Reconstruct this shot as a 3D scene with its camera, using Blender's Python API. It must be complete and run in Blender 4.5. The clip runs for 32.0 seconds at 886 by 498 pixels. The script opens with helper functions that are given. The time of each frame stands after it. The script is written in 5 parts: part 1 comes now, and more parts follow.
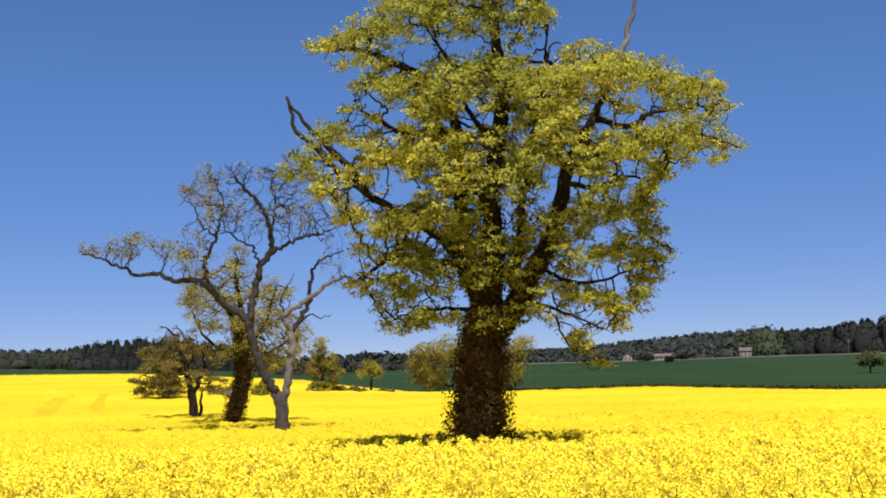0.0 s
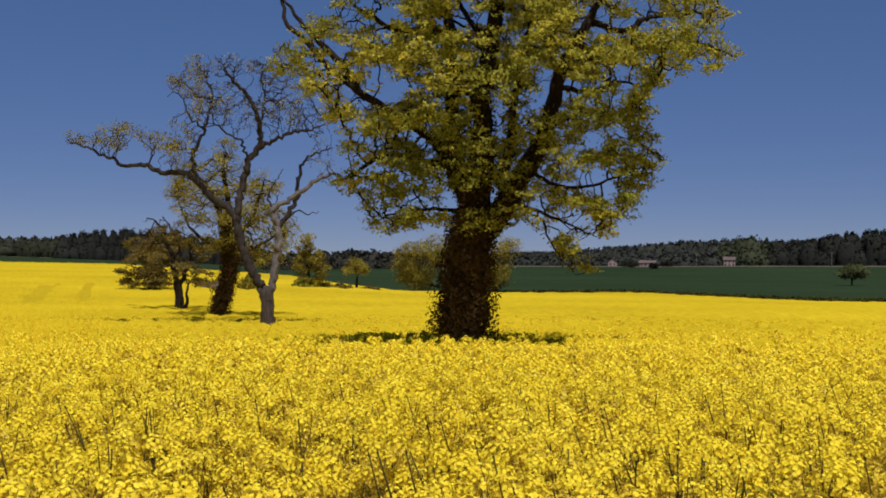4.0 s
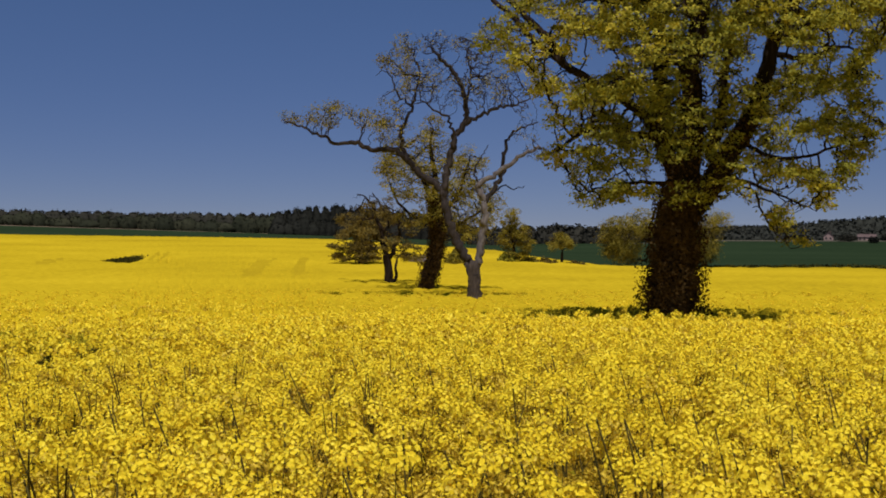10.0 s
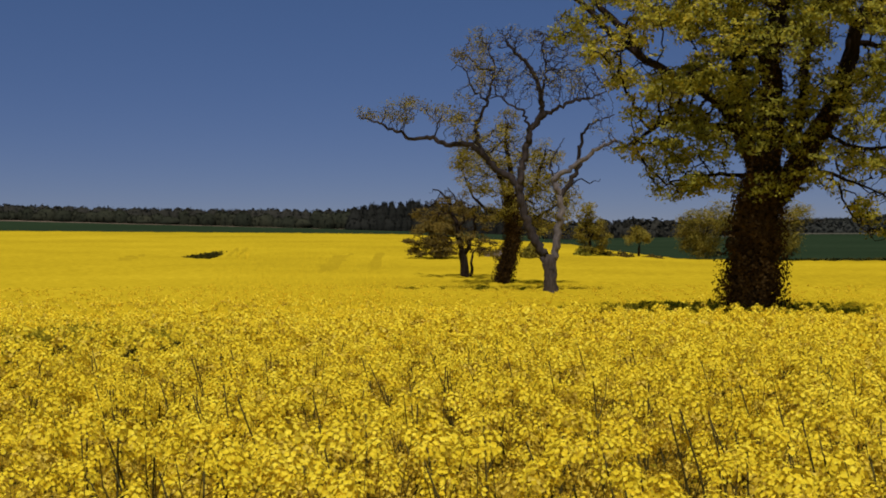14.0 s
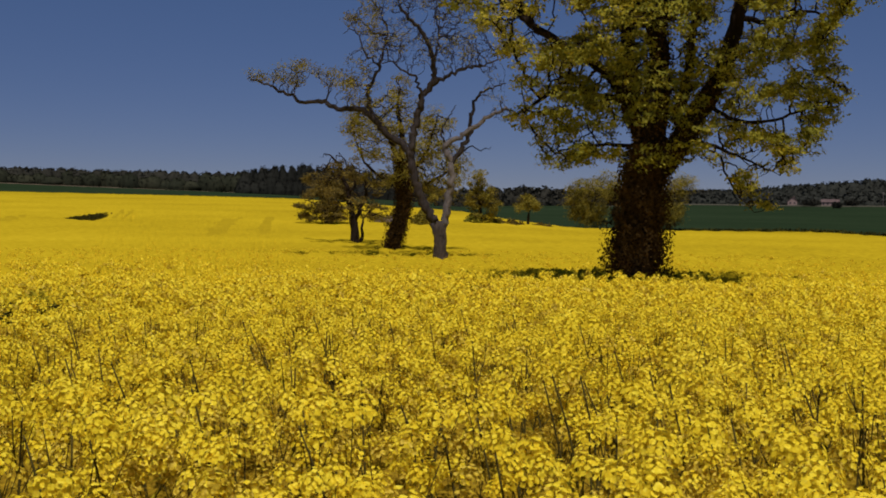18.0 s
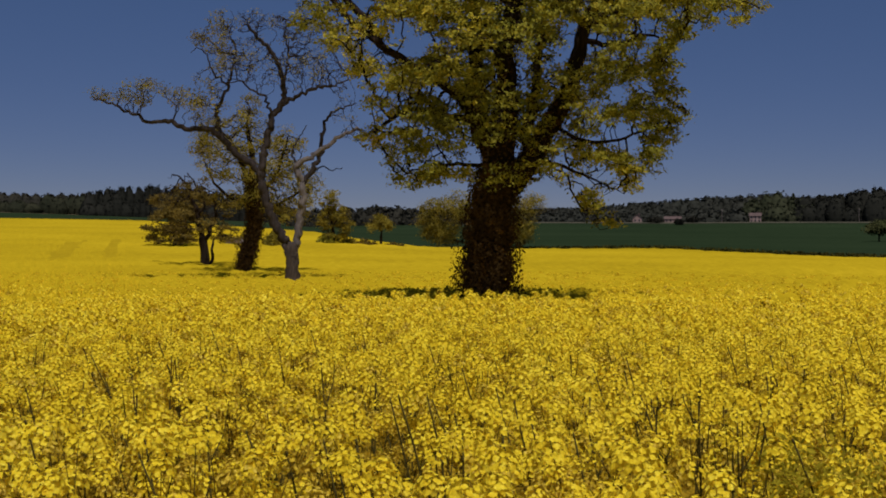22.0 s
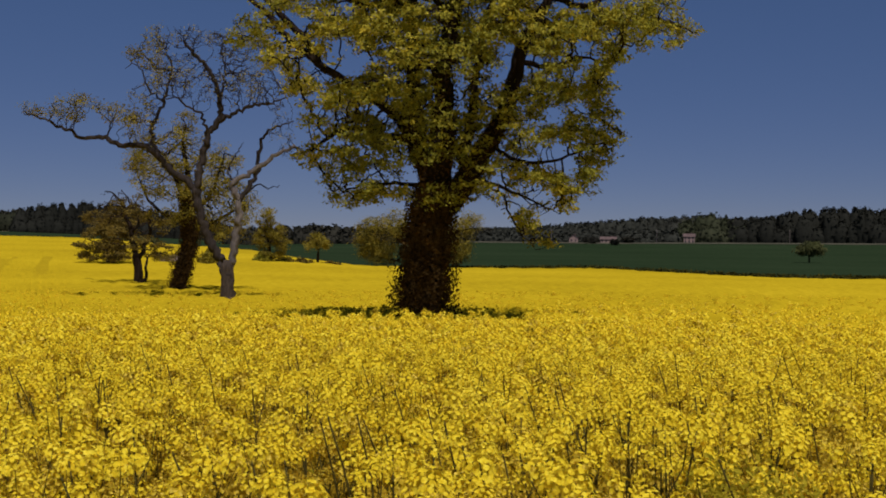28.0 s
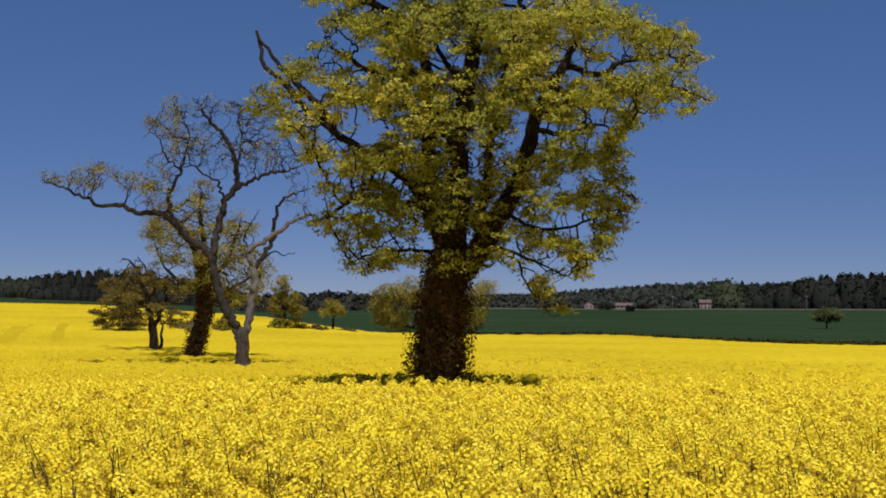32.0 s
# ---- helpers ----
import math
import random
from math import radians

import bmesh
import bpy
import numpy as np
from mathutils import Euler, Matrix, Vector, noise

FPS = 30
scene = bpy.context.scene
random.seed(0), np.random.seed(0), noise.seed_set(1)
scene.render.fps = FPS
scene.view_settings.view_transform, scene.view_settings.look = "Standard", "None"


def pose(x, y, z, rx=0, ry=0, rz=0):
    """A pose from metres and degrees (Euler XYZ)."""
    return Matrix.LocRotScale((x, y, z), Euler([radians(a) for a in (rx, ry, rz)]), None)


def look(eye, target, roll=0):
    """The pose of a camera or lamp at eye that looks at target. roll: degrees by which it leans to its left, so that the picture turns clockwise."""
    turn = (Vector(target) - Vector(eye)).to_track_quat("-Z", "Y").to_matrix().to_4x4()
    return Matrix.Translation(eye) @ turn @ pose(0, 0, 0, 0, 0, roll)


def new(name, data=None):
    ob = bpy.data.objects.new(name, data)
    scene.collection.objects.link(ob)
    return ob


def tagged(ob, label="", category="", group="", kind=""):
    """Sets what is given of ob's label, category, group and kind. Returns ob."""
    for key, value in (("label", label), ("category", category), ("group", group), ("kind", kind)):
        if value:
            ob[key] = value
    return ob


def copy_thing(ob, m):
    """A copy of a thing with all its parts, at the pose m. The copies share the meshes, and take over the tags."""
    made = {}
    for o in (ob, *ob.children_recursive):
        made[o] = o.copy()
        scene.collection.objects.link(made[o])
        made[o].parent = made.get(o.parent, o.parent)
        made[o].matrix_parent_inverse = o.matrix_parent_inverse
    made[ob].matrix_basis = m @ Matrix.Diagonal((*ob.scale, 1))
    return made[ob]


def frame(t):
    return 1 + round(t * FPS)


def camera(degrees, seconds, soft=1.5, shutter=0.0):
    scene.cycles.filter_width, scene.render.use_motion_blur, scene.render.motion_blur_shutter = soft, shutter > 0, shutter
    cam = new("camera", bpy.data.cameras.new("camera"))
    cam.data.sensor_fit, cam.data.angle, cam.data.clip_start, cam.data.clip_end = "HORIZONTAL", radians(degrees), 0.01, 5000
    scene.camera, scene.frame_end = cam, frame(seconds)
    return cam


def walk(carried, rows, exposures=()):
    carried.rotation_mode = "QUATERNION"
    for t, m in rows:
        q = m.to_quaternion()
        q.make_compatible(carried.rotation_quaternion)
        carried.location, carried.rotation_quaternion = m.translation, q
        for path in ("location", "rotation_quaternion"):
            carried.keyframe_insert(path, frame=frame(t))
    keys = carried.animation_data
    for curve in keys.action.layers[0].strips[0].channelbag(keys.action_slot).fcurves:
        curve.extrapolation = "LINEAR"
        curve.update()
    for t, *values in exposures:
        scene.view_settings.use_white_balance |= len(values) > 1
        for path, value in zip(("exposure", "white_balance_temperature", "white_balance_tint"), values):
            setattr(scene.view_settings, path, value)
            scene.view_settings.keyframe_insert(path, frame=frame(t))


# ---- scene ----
# The camera, held by hand at the field's edge: it pans and tilts with a little sway.
LENS = 41.40
cam = camera(LENS, 32.0, soft=1.85)
# seconds, x, height, heading to the right, pitch, lean
PATH = [
    (0, 0.016, 1.771, 3.310, 6.058, -1.587),
    (0.5, 0.016, 1.773, 3.278, 5.256, -1.607),
    (1, 0.016, 1.774, 3.417, 5.051, -1.438),
    (1.5, 0.016, 1.776, 3.585, 4.191, -1.111),
    (2, 0.015, 1.778, 3.807, 3.564, -0.612),
    (2.5, 0.015, 1.779, 3.874, 2.834, -0.427),
    (3, 0.013, 1.780, 3.919, 2.220, -0.348),
    (3.5, 0.010, 1.780, 4.004, 1.723, 0.092),
    (5.5, -0.008, 1.775, 2.464, 0.113, -0.367),
    (6, -0.013, 1.772, 1.185, 0.150, -0.446),
    (6.5, -0.018, 1.769, 0.160, 0.314, -0.332),
    (7, -0.023, 1.766, -0.634, 0.561, -0.166),
    (7.5, -0.027, 1.763, -1.574, 0.607, 0.286),
    (8, -0.031, 1.761, -2.232, 0.195, 0.453),
    (8.5, -0.035, 1.760, -3.178, -0.139, 0.327),
    (9, -0.039, 1.759, -4.172, -0.241, 0.127),
    (9.5, -0.043, 1.758, -4.972, -0.166, -0.051),
    (10, -0.048, 1.758, -6.124, -0.071, 0.129),
    (10.5, -0.052, 1.757, -7.363, 0.140, 0.136),
    (11, -0.056, 1.756, -8.202, 0.211, -0.063),
    (11.5, -0.061, 1.754, -8.431, 0.249, -0.707),
    (12, -0.065, 1.752, -8.546, 0.209, -0.649),
    (12.5, -0.068, 1.749, -8.878, 0.058, -0.331),
    (13, -0.070, 1.747, -9.415, -0.112, -0.208),
    (13.5, -0.070, 1.744, -9.862, -0.255, -0.212),
    (15.5, -0.051, 1.740, -8.874, -0.424, -0.103),
    (16, -0.042, 1.739, -8.309, -0.483, -0.239),
    (16.5, -0.034, 1.738, -7.718, -0.741, -0.164),
    (17, -0.027, 1.738, -6.777, -1.002, 0.198),
    (17.5, -0.021, 1.738, -5.629, -1.493, 0.472),
    (18, -0.015, 1.738, -4.484, -1.964, 0.706),
    (18.5, -0.011, 1.738, -3.393, -2.188, 1.068),
    (19, -0.006, 1.738, -2.370, -2.092, 1.048),
    (19.5, -0.001, 1.739, -1.301, -1.834, 1.290),
    (20, 0.004, 1.739, -0.142, -1.399, 1.202),
    (20.5, 0.008, 1.739, 0.866, -1.132, 1.169),
    (21, 0.013, 1.740, 1.603, -1.032, 0.937),
    (21.5, 0.016, 1.740, 2.192, -0.987, 0.487),
    (22, 0.020, 1.741, 2.668, -0.946, 0.127),
    (22.5, 0.023, 1.741, 3.016, -0.930, -0.021),
    (23, 0.025, 1.741, 3.219, -0.931, -0.075),
    (23.5, 0.028, 1.741, 3.276, -0.952, -0.002),
    (24, 0.031, 1.741, 3.345, -0.961, 0.069),
    (24.5, 0.033, 1.742, 3.409, -0.835, 0.212),
    (25, 0.035, 1.742, 3.514, -0.595, 0.367),
    (25.5, 0.038, 1.742, 3.650, -0.437, 0.492),
    (27.5, 0.044, 1.746, 5.270, -0.151, 0.706),
    (28, 0.045, 1.748, 5.720, -0.002, 0.459),
    (28.5, 0.046, 1.750, 5.899, 0.173, 0.135),
    (29, 0.046, 1.752, 5.988, 0.334, 0.237),
    (29.5, 0.046, 1.754, 5.966, 0.568, 0.254),
    (30, 0.045, 1.755, 5.795, 0.915, 0.470),
    (30.5, 0.045, 1.756, 5.480, 1.494, 0.547),
    (31, 0.044, 1.756, 5.166, 2.119, 0.138),
    (31.5, 0.043, 1.756, 5.018, 2.700, 0.302),
    (32, 0.043, 1.756, 4.960, 3.240, 0.361),
]


def held(x, z, heading, pitch, lean):
    a, e = radians(heading), radians(pitch)
    return look((x, 0, z), (x + math.sin(a) * math.cos(e), math.cos(a) * math.cos(e), z + math.sin(e)), lean)

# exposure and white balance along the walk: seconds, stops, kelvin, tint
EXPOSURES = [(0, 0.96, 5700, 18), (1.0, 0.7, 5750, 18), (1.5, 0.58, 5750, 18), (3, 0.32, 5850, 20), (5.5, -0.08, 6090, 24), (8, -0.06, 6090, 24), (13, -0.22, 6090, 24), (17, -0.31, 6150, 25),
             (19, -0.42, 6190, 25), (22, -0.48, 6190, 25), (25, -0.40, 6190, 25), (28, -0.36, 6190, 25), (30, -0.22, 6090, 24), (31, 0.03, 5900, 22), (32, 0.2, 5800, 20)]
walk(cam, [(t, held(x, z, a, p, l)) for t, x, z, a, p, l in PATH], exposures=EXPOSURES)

# ---- daylight: a clear noon sky, the sun high behind the camera ----
SUN_EL, SUN_AZ = 62, 173          # azimuth clockwise from +y
world = bpy.data.worlds.new("clear_sky")
scene.world = world
world.use_nodes = True
wn = world.node_tree.nodes
sky = wn.new("ShaderNodeTexSky")
sky.sky_type = "NISHITA"
sky.sun_disc = False
sky.sun_elevation = radians(SUN_EL)
sky.sun_rotation = radians(SUN_AZ)
sky.altitude = 4000
sky.air_density = 1.0
sky.dust_density = 0.8
sky.ozone_density = 6.0
wn["Background"].inputs["Strength"].default_value = 0.056
# a dull violet haze that thickens evenly all round towards the horizon
wl = world.node_tree.links.new
where, axes, height, haze = wn.new("ShaderNodeTexCoord"), wn.new("ShaderNodeSeparateXYZ"), wn.new("ShaderNodeValToRGB"), wn.new("ShaderNodeMix")
wl(where.outputs["Generated"], axes.inputs[0])
wl(axes.outputs["Z"], height.inputs["Fac"])
height.color_ramp.interpolation = "EASE"
height.color_ramp.elements[0].color = (0.75, 0.68, 0.71, 1)
height.color_ramp.elements[1].position, height.color_ramp.elements[1].color = 0.30, (0.98, 1.06, 1.04, 1)
haze.data_type, haze.blend_type = "RGBA", "MULTIPLY"
haze.inputs[0].default_value = 1.0
wl(sky.outputs[0], haze.inputs[6])
wl(height.outputs["Color"], haze.inputs[7])
wl(haze.outputs[2], wn["Background"].inputs["Color"])
sun_data = bpy.data.lights.new("sun", "SUN")
sun_data.energy = 4.3
sun_data.angle = radians(0.53)
sun_data.color = (1.0, 0.955, 0.87)
sun = new("sun", sun_data)
sa, se = radians(SUN_AZ), radians(SUN_EL)
sun.matrix_world = look((0, 0, 60), (-40 * math.sin(sa) * math.cos(se), -40 * math.cos(sa) * math.cos(se), 60 - 40 * math.sin(se)))

# ---- materials ----
def material(name, colours, scale=4.0, fine=40.0, rough=0.85, bump=0.3, bump_size=0.02, through_light=0.0, island=0.0, per_object=0.0, gloss=0.3, stretch=(1, 1, 1), coords="Object"):
    """Two scales of mottling between three colours (dark, middle, light), relief, and for leaves light that shines through."""
    m = bpy.data.materials.new(name)
    m.use_nodes = True
    n, link = m.node_tree.nodes, m.node_tree.links.new
    shader, out = n["Principled BSDF"], n["Material Output"]
    tc, mapping = n.new("ShaderNodeTexCoord"), n.new("ShaderNodeMapping")
    link(tc.outputs[coords], mapping.inputs["Vector"])
    mapping.inputs["Scale"].default_value = stretch
    broad, grain = n.new("ShaderNodeTexNoise"), n.new("ShaderNodeTexNoise")
    for tex, s in ((broad, scale), (grain, fine)):
        tex.inputs["Scale"].default_value = s
        tex.inputs["Detail"].default_value = 4
        link(mapping.outputs[0], tex.inputs["Vector"])
    mix = n.new("ShaderNodeMath")
    mix.operation = "MULTIPLY_ADD"
    link(grain.outputs["Fac"], mix.inputs[0])
    mix.inputs[1].default_value = 0.5
    half = n.new("ShaderNodeMath")
    half.operation = "MULTIPLY"
    link(broad.outputs["Fac"], half.inputs[0])
    half.inputs[1].default_value = 0.5
    link(half.outputs[0], mix.inputs[2])
    value = mix.outputs[0]
    for amount, node, socket in ((island, "ShaderNodeNewGeometry", "Random Per Island"), (per_object, "ShaderNodeObjectInfo", "Random")):
        if amount:
            src, add = n.new(node), n.new("ShaderNodeMath")
            add.operation = "MULTIPLY_ADD"
            link(src.outputs[socket], add.inputs[0])
            add.inputs[1].default_value = amount
            shift = n.new("ShaderNodeMath")
            shift.operation = "SUBTRACT"
            link(value, shift.inputs[0])
            shift.inputs[1].default_value = amount / 2
            link(shift.outputs[0], add.inputs[2])
            value = add.outputs[0]
    ramp = n.new("ShaderNodeValToRGB")
    ramp.color_ramp.elements[0].position, ramp.color_ramp.elements[1].position = 0.3, 0.7
    ramp.color_ramp.elements[0].color = (*colours[0], 1)
    ramp.color_ramp.elements[1].color = (*colours[2], 1)
    ramp.color_ramp.elements.new(0.5).color = (*colours[1], 1)
    link(value, ramp.inputs["Fac"])
    link(ramp.outputs["Color"], shader.inputs["Base Color"])
    shader.inputs["Roughness"].default_value = rough
    shader.inputs["Specular IOR Level"].default_value = gloss
    if bump:
        relief = n.new("ShaderNodeBump")
        relief.inputs["Strength"].default_value = bump
        relief.inputs["Distance"].default_value = bump_size
        link(grain.outputs["Fac"], relief.inputs["Height"])
        link(relief.outputs[0], shader.inputs["Normal"])
    if through_light:
        trans, both = n.new("ShaderNodeBsdfTranslucent"), n.new("ShaderNodeMixShader")
        link(ramp.outputs["Color"], trans.inputs["Color"])
        both.inputs["Fac"].default_value = through_light
        link(shader.outputs[0], both.inputs[1])
        link(trans.outputs[0], both.inputs[2])
        link(both.outputs[0], out.inputs["Surface"])
    return m


UNDERGROWTH = material("undergrowth", ((0.28, 0.25, 0.016), (0.42, 0.365, 0.02), (0.56, 0.47, 0.028)), 0.8, 9, 1.0, 0, through_light=0.5, island=0.3, gloss=0)
PETAL = material("rapeseed_petal", ((0.74, 0.545, 0.011), (0.90, 0.715, 0.02), (0.97, 0.82, 0.055)), 1.3, 25, 0.7, 0, through_light=0.28, island=0.32, gloss=0.06)
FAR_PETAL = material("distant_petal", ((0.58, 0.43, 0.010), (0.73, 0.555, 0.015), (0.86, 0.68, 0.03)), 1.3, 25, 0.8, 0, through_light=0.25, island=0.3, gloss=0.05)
LOW_PETAL = material("low_petal", ((0.40, 0.28, 0.012), (0.62, 0.455, 0.02), (0.78, 0.61, 0.07)), 2, 30, 0.7, 0, through_light=0.28, island=0.5, gloss=0.06)
STALK = material("rapeseed_stalk", ((0.04, 0.035, 0.010), (0.075, 0.062, 0.015), (0.13, 0.105, 0.022)), 3, 60, 0.9, 0.1, island=0.3, gloss=0.02)
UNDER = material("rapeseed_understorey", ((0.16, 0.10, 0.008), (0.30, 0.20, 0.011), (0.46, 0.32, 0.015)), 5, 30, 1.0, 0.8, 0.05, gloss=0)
CANOPY = material("rapeseed_canopy", ((0.36, 0.262, 0.007), (0.50, 0.366, 0.008), (0.62, 0.46, 0.013)), 0.045, 1.6, 1.0, 0.7, 0.12, gloss=0)
WHEAT = material("young_wheat", ((0.016, 0.030, 0.013), (0.021, 0.038, 0.016), (0.03, 0.050, 0.022)), 0.012, 0.5, 1.0, 0.3, 0.1, gloss=0)
SOIL = material("soil", ((0.10, 0.07, 0.04), (0.15, 0.11, 0.065), (0.20, 0.15, 0.09)), 0.4, 8, 0.95, 0.6, 0.04)
BARK = material("oak_bark", ((0.010, 0.0075, 0.005), (0.022, 0.0155, 0.010), (0.045, 0.032, 0.021)), 1.2, 11, 0.95, 0.9, 0.05, gloss=0.08, stretch=(1, 1, 0.25))
# grey oak's bark in two tones: trunk lightened as sunlit, limbs darkened against sky
SUNLIT_GREY_BARK = material("sunlit_grey_bark", ((0.026, 0.0205, 0.016), (0.060, 0.048, 0.037), (0.135, 0.111, 0.089)), 1.0, 10, 0.9, 0.8, 0.04, gloss=0.1, stretch=(1, 1, 0.25))
DIM_GREY_BARK = material("dim_grey_bark", ((0.016, 0.013, 0.0105), (0.032, 0.026, 0.021), (0.072, 0.060, 0.049)), 1.0, 10, 0.9, 0.8, 0.04, gloss=0.1, stretch=(1, 1, 0.25))
# grey of real dead limbs, also used to make a live limb look sunlit
DEAD_AND_SUNLIT_WOOD = material("dead_and_sunlit_wood", ((0.045, 0.039, 0.033), (0.10, 0.088, 0.076), (0.21, 0.19, 0.165)), 1.5, 14, 0.9, 0.5, 0.02, stretch=(1, 1, 0.3))
OAK_LEAF = material("young_oak_leaf", ((0.100, 0.122, 0.018), (0.305, 0.292, 0.025), (0.66, 0.53, 0.040)), 0.2, 3.0, 0.6, 0, through_light=0.38, island=0.12, gloss=0.1)
SPARSE_LEAF = material("opening_leaf", ((0.12, 0.107, 0.012), (0.23, 0.192, 0.019), (0.38, 0.30, 0.032)), 0.5, 6, 0.8, 0, through_light=0.3, island=0.3, gloss=0.12)
BROWN_LEAF = material("bronze_leaf", ((0.080, 0.061, 0.013), (0.142, 0.106, 0.019), (0.23, 0.168, 0.029)), 0.4, 5, 0.8, 0, through_light=0.3, island=0.3, gloss=0.12)
IVY_LEAF = material("ivy_leaf", ((0.032, 0.020, 0.007), (0.064, 0.039, 0.012), (0.125, 0.074, 0.021)), 0.9, 5, 1.0, 0, through_light=0.1, island=0.14, gloss=0.0)
WOOD_LEAF = material("woodland_leaf", ((0.030, 0.030, 0.022), (0.040, 0.040, 0.029), (0.051, 0.050, 0.036)), 0.012, 0.4, 1.0, 0, through_light=0.2, island=0.1, gloss=0)
UNDERGROWTH_FAR = material("light_woodland_leaf", ((0.024, 0.028, 0.017), (0.034, 0.038, 0.022), (0.048, 0.050, 0.028)), 0.05, 0.4, 1.0, 0, through_light=0.2, island=0.2, gloss=0)
BRIGHT_WOOD_LEAF = material("spring_wood_leaf", ((0.034, 0.041, 0.021), (0.048, 0.055, 0.029), (0.068, 0.074, 0.04)), 0.05, 0.4, 1.0, 0, through_light=0.2, island=0.2, gloss=0)
# leaf tone lightened to stand for haze over the far trees
HAZY_LEAF = material("hazy_leaf", ((0.033, 0.037, 0.029), (0.044, 0.048, 0.037), (0.056, 0.059, 0.045)), 0.012, 0.4, 1.0, 0, through_light=0.2, island=0.1, gloss=0)
LONE_LEAF = material("olive_leaf", ((0.062, 0.073, 0.026), (0.095, 0.106, 0.038), (0.14, 0.148, 0.052)), 0.2, 1.5, 1.0, 0, through_light=0.3, island=0.3, gloss=0)
WEED = material("weed_leaf", ((0.032, 0.031, 0.006), (0.056, 0.053, 0.010), (0.10, 0.09, 0.016)), 0.3, 3, 1.0, 0, through_light=0.2, island=0.3, gloss=0)
LODGED = material("pressed_crop", ((0.36, 0.262, 0.007), (0.435, 0.316, 0.008), (0.52, 0.38, 0.010)), 0.3, 1.6, 1.0, 0, island=0.2, gloss=0)
PINE_LEAF = material("pine_needles", ((0.018, 0.0195, 0.015), (0.025, 0.0265, 0.020), (0.033, 0.034, 0.026)), 0.02, 0.4, 1.0, 0, through_light=0.2, island=0.1, gloss=0)
PLASTER = material("house_plaster", ((0.23, 0.165, 0.135), (0.28, 0.20, 0.165), (0.34, 0.245, 0.205)), 0.2, 2, 0.9, 0.1)
ROOF_TILE = material("roof_tile", ((0.075, 0.053, 0.045), (0.11, 0.077, 0.066), (0.15, 0.107, 0.09)), 0.3, 3, 0.85, 0.3, 0.03)
GLASS = material("window_glass", ((0.02, 0.025, 0.03), (0.03, 0.035, 0.04), (0.04, 0.045, 0.05)), 1, 4, 0.08, 0, gloss=0.6)
# pale tone in place of the sky mirrored in a pond
POND_SHINE = material("pond_shine", ((0.15, 0.125, 0.098), (0.20, 0.165, 0.13), (0.26, 0.215, 0.17)), 0.6, 5, 0.9, 0.3, 0.03, gloss=0.05)
POLE_WOOD = material("pole_timber", ((0.16, 0.13, 0.11), (0.22, 0.19, 0.16), (0.30, 0.26, 0.22)), 1, 9, 0.9, 0.2)
VERGE = material("dry_grass", ((0.05, 0.055, 0.035), (0.075, 0.075, 0.05), (0.11, 0.105, 0.07)), 0.05, 0.8, 1.0, 0.2, 0.05, gloss=0)

OAK_AT = (3.13, 37.87, -1.94)
OAK_LIMBS = []
OAK_LIMBS.append((0.62, 0.5, [(0.06, 1.10), (0.09, 2.26), (0.17, 3.52), (0.31, 4.79), (0.53, 5.79)]))
OAK_LIMBS.append((0.42, 0.1, [(0.53, 5.79), (0.68, 7.16), (0.69, 8.46), (0.66, 9.76), (0.96, 11.07), (1.19, 12.58), (1.06, 14.30), (0.92, 15.85), (0.60, 17.41)]))
OAK_LIMBS.append((0.44, 0.09, [(0.76, 5.05), (1.37, 5.85), (2.11, 7.12), (2.60, 8.03), (2.96, 9.13), (3.14, 10.06), (3.58, 10.95), (4.10, 11.81), (4.85, 13.31)]))
OAK_LIMBS.append((0.13, 0.07, [(4.75, 13.12), (5.07, 13.78), (5.25, 14.34), (5.49, 15.20), (5.77, 16.09)]))
OAK_LIMBS.append((0.3, 0.06, [(0.23, 5.52), (0.04, 6.44), (-0.19, 7.56), (-0.32, 8.86), (-0.30, 10.17), (-0.37, 11.40), (-0.58, 12.45), (-1.49, 13.53), (-2.51, 14.04), (-3.44, 14.42), (-4.38, 14.59), (-5.17, 14.75)]))
OAK_LIMBS.append((0.19, 0.075, [(0.16, 6.26), (-0.62, 7.75), (-1.71, 8.62), (-2.62, 9.16), (-3.54, 9.80), (-4.42, 10.53), (-5.08, 11.23), (-5.71, 11.82), (-5.77, 12.34), (-5.97, 12.97)]))
OAK_LIMBS.append((0.15, 0.06, [(-3.35, 9.74), (-3.60, 10.13), (-4.12, 10.73), (-4.72, 11.35), (-5.27, 11.94), (-5.55, 12.37), (-5.86, 12.70)]))
OAK_LIMBS.append((0.07, 0.03, [(2.62, 13.86), (2.78, 14.24), (2.86, 14.47), (3.16, 14.46)]))
OAK_LIMBS.append((0.14, 0.05, [(-0.37, 11.49), (-0.88, 11.70), (-1.73, 11.57), (-2.38, 11.73), (-2.89, 12.07), (-3.60, 12.47)]))
OAK_LIMBS.append((0.2, 0.04, [(1.27, 6.59), (1.63, 8.06), (1.74, 9.54), (1.90, 10.57), (2.12, 11.41), (2.46, 12.53), (2.64, 13.86), (2.71, 14.82)]))
OAK_LIMBS.append((0.15, 0.03, [(3.74, 11.17), (4.74, 10.79), (5.77, 11.06), (6.87, 11.06), (7.89, 11.14), (8.79, 10.77)]))
OAK_LIMBS.append((0.12, 0.03, [(4.32, 11.81), (5.24, 11.59), (6.00, 12.03), (7.20, 12.14), (8.60, 12.29)]))
OAK_LIMBS.append((0.075, 0.018, [(2.26, 7.11), (3.05, 6.59), (4.10, 6.54), (5.18, 6.88), (6.48, 7.39)]))
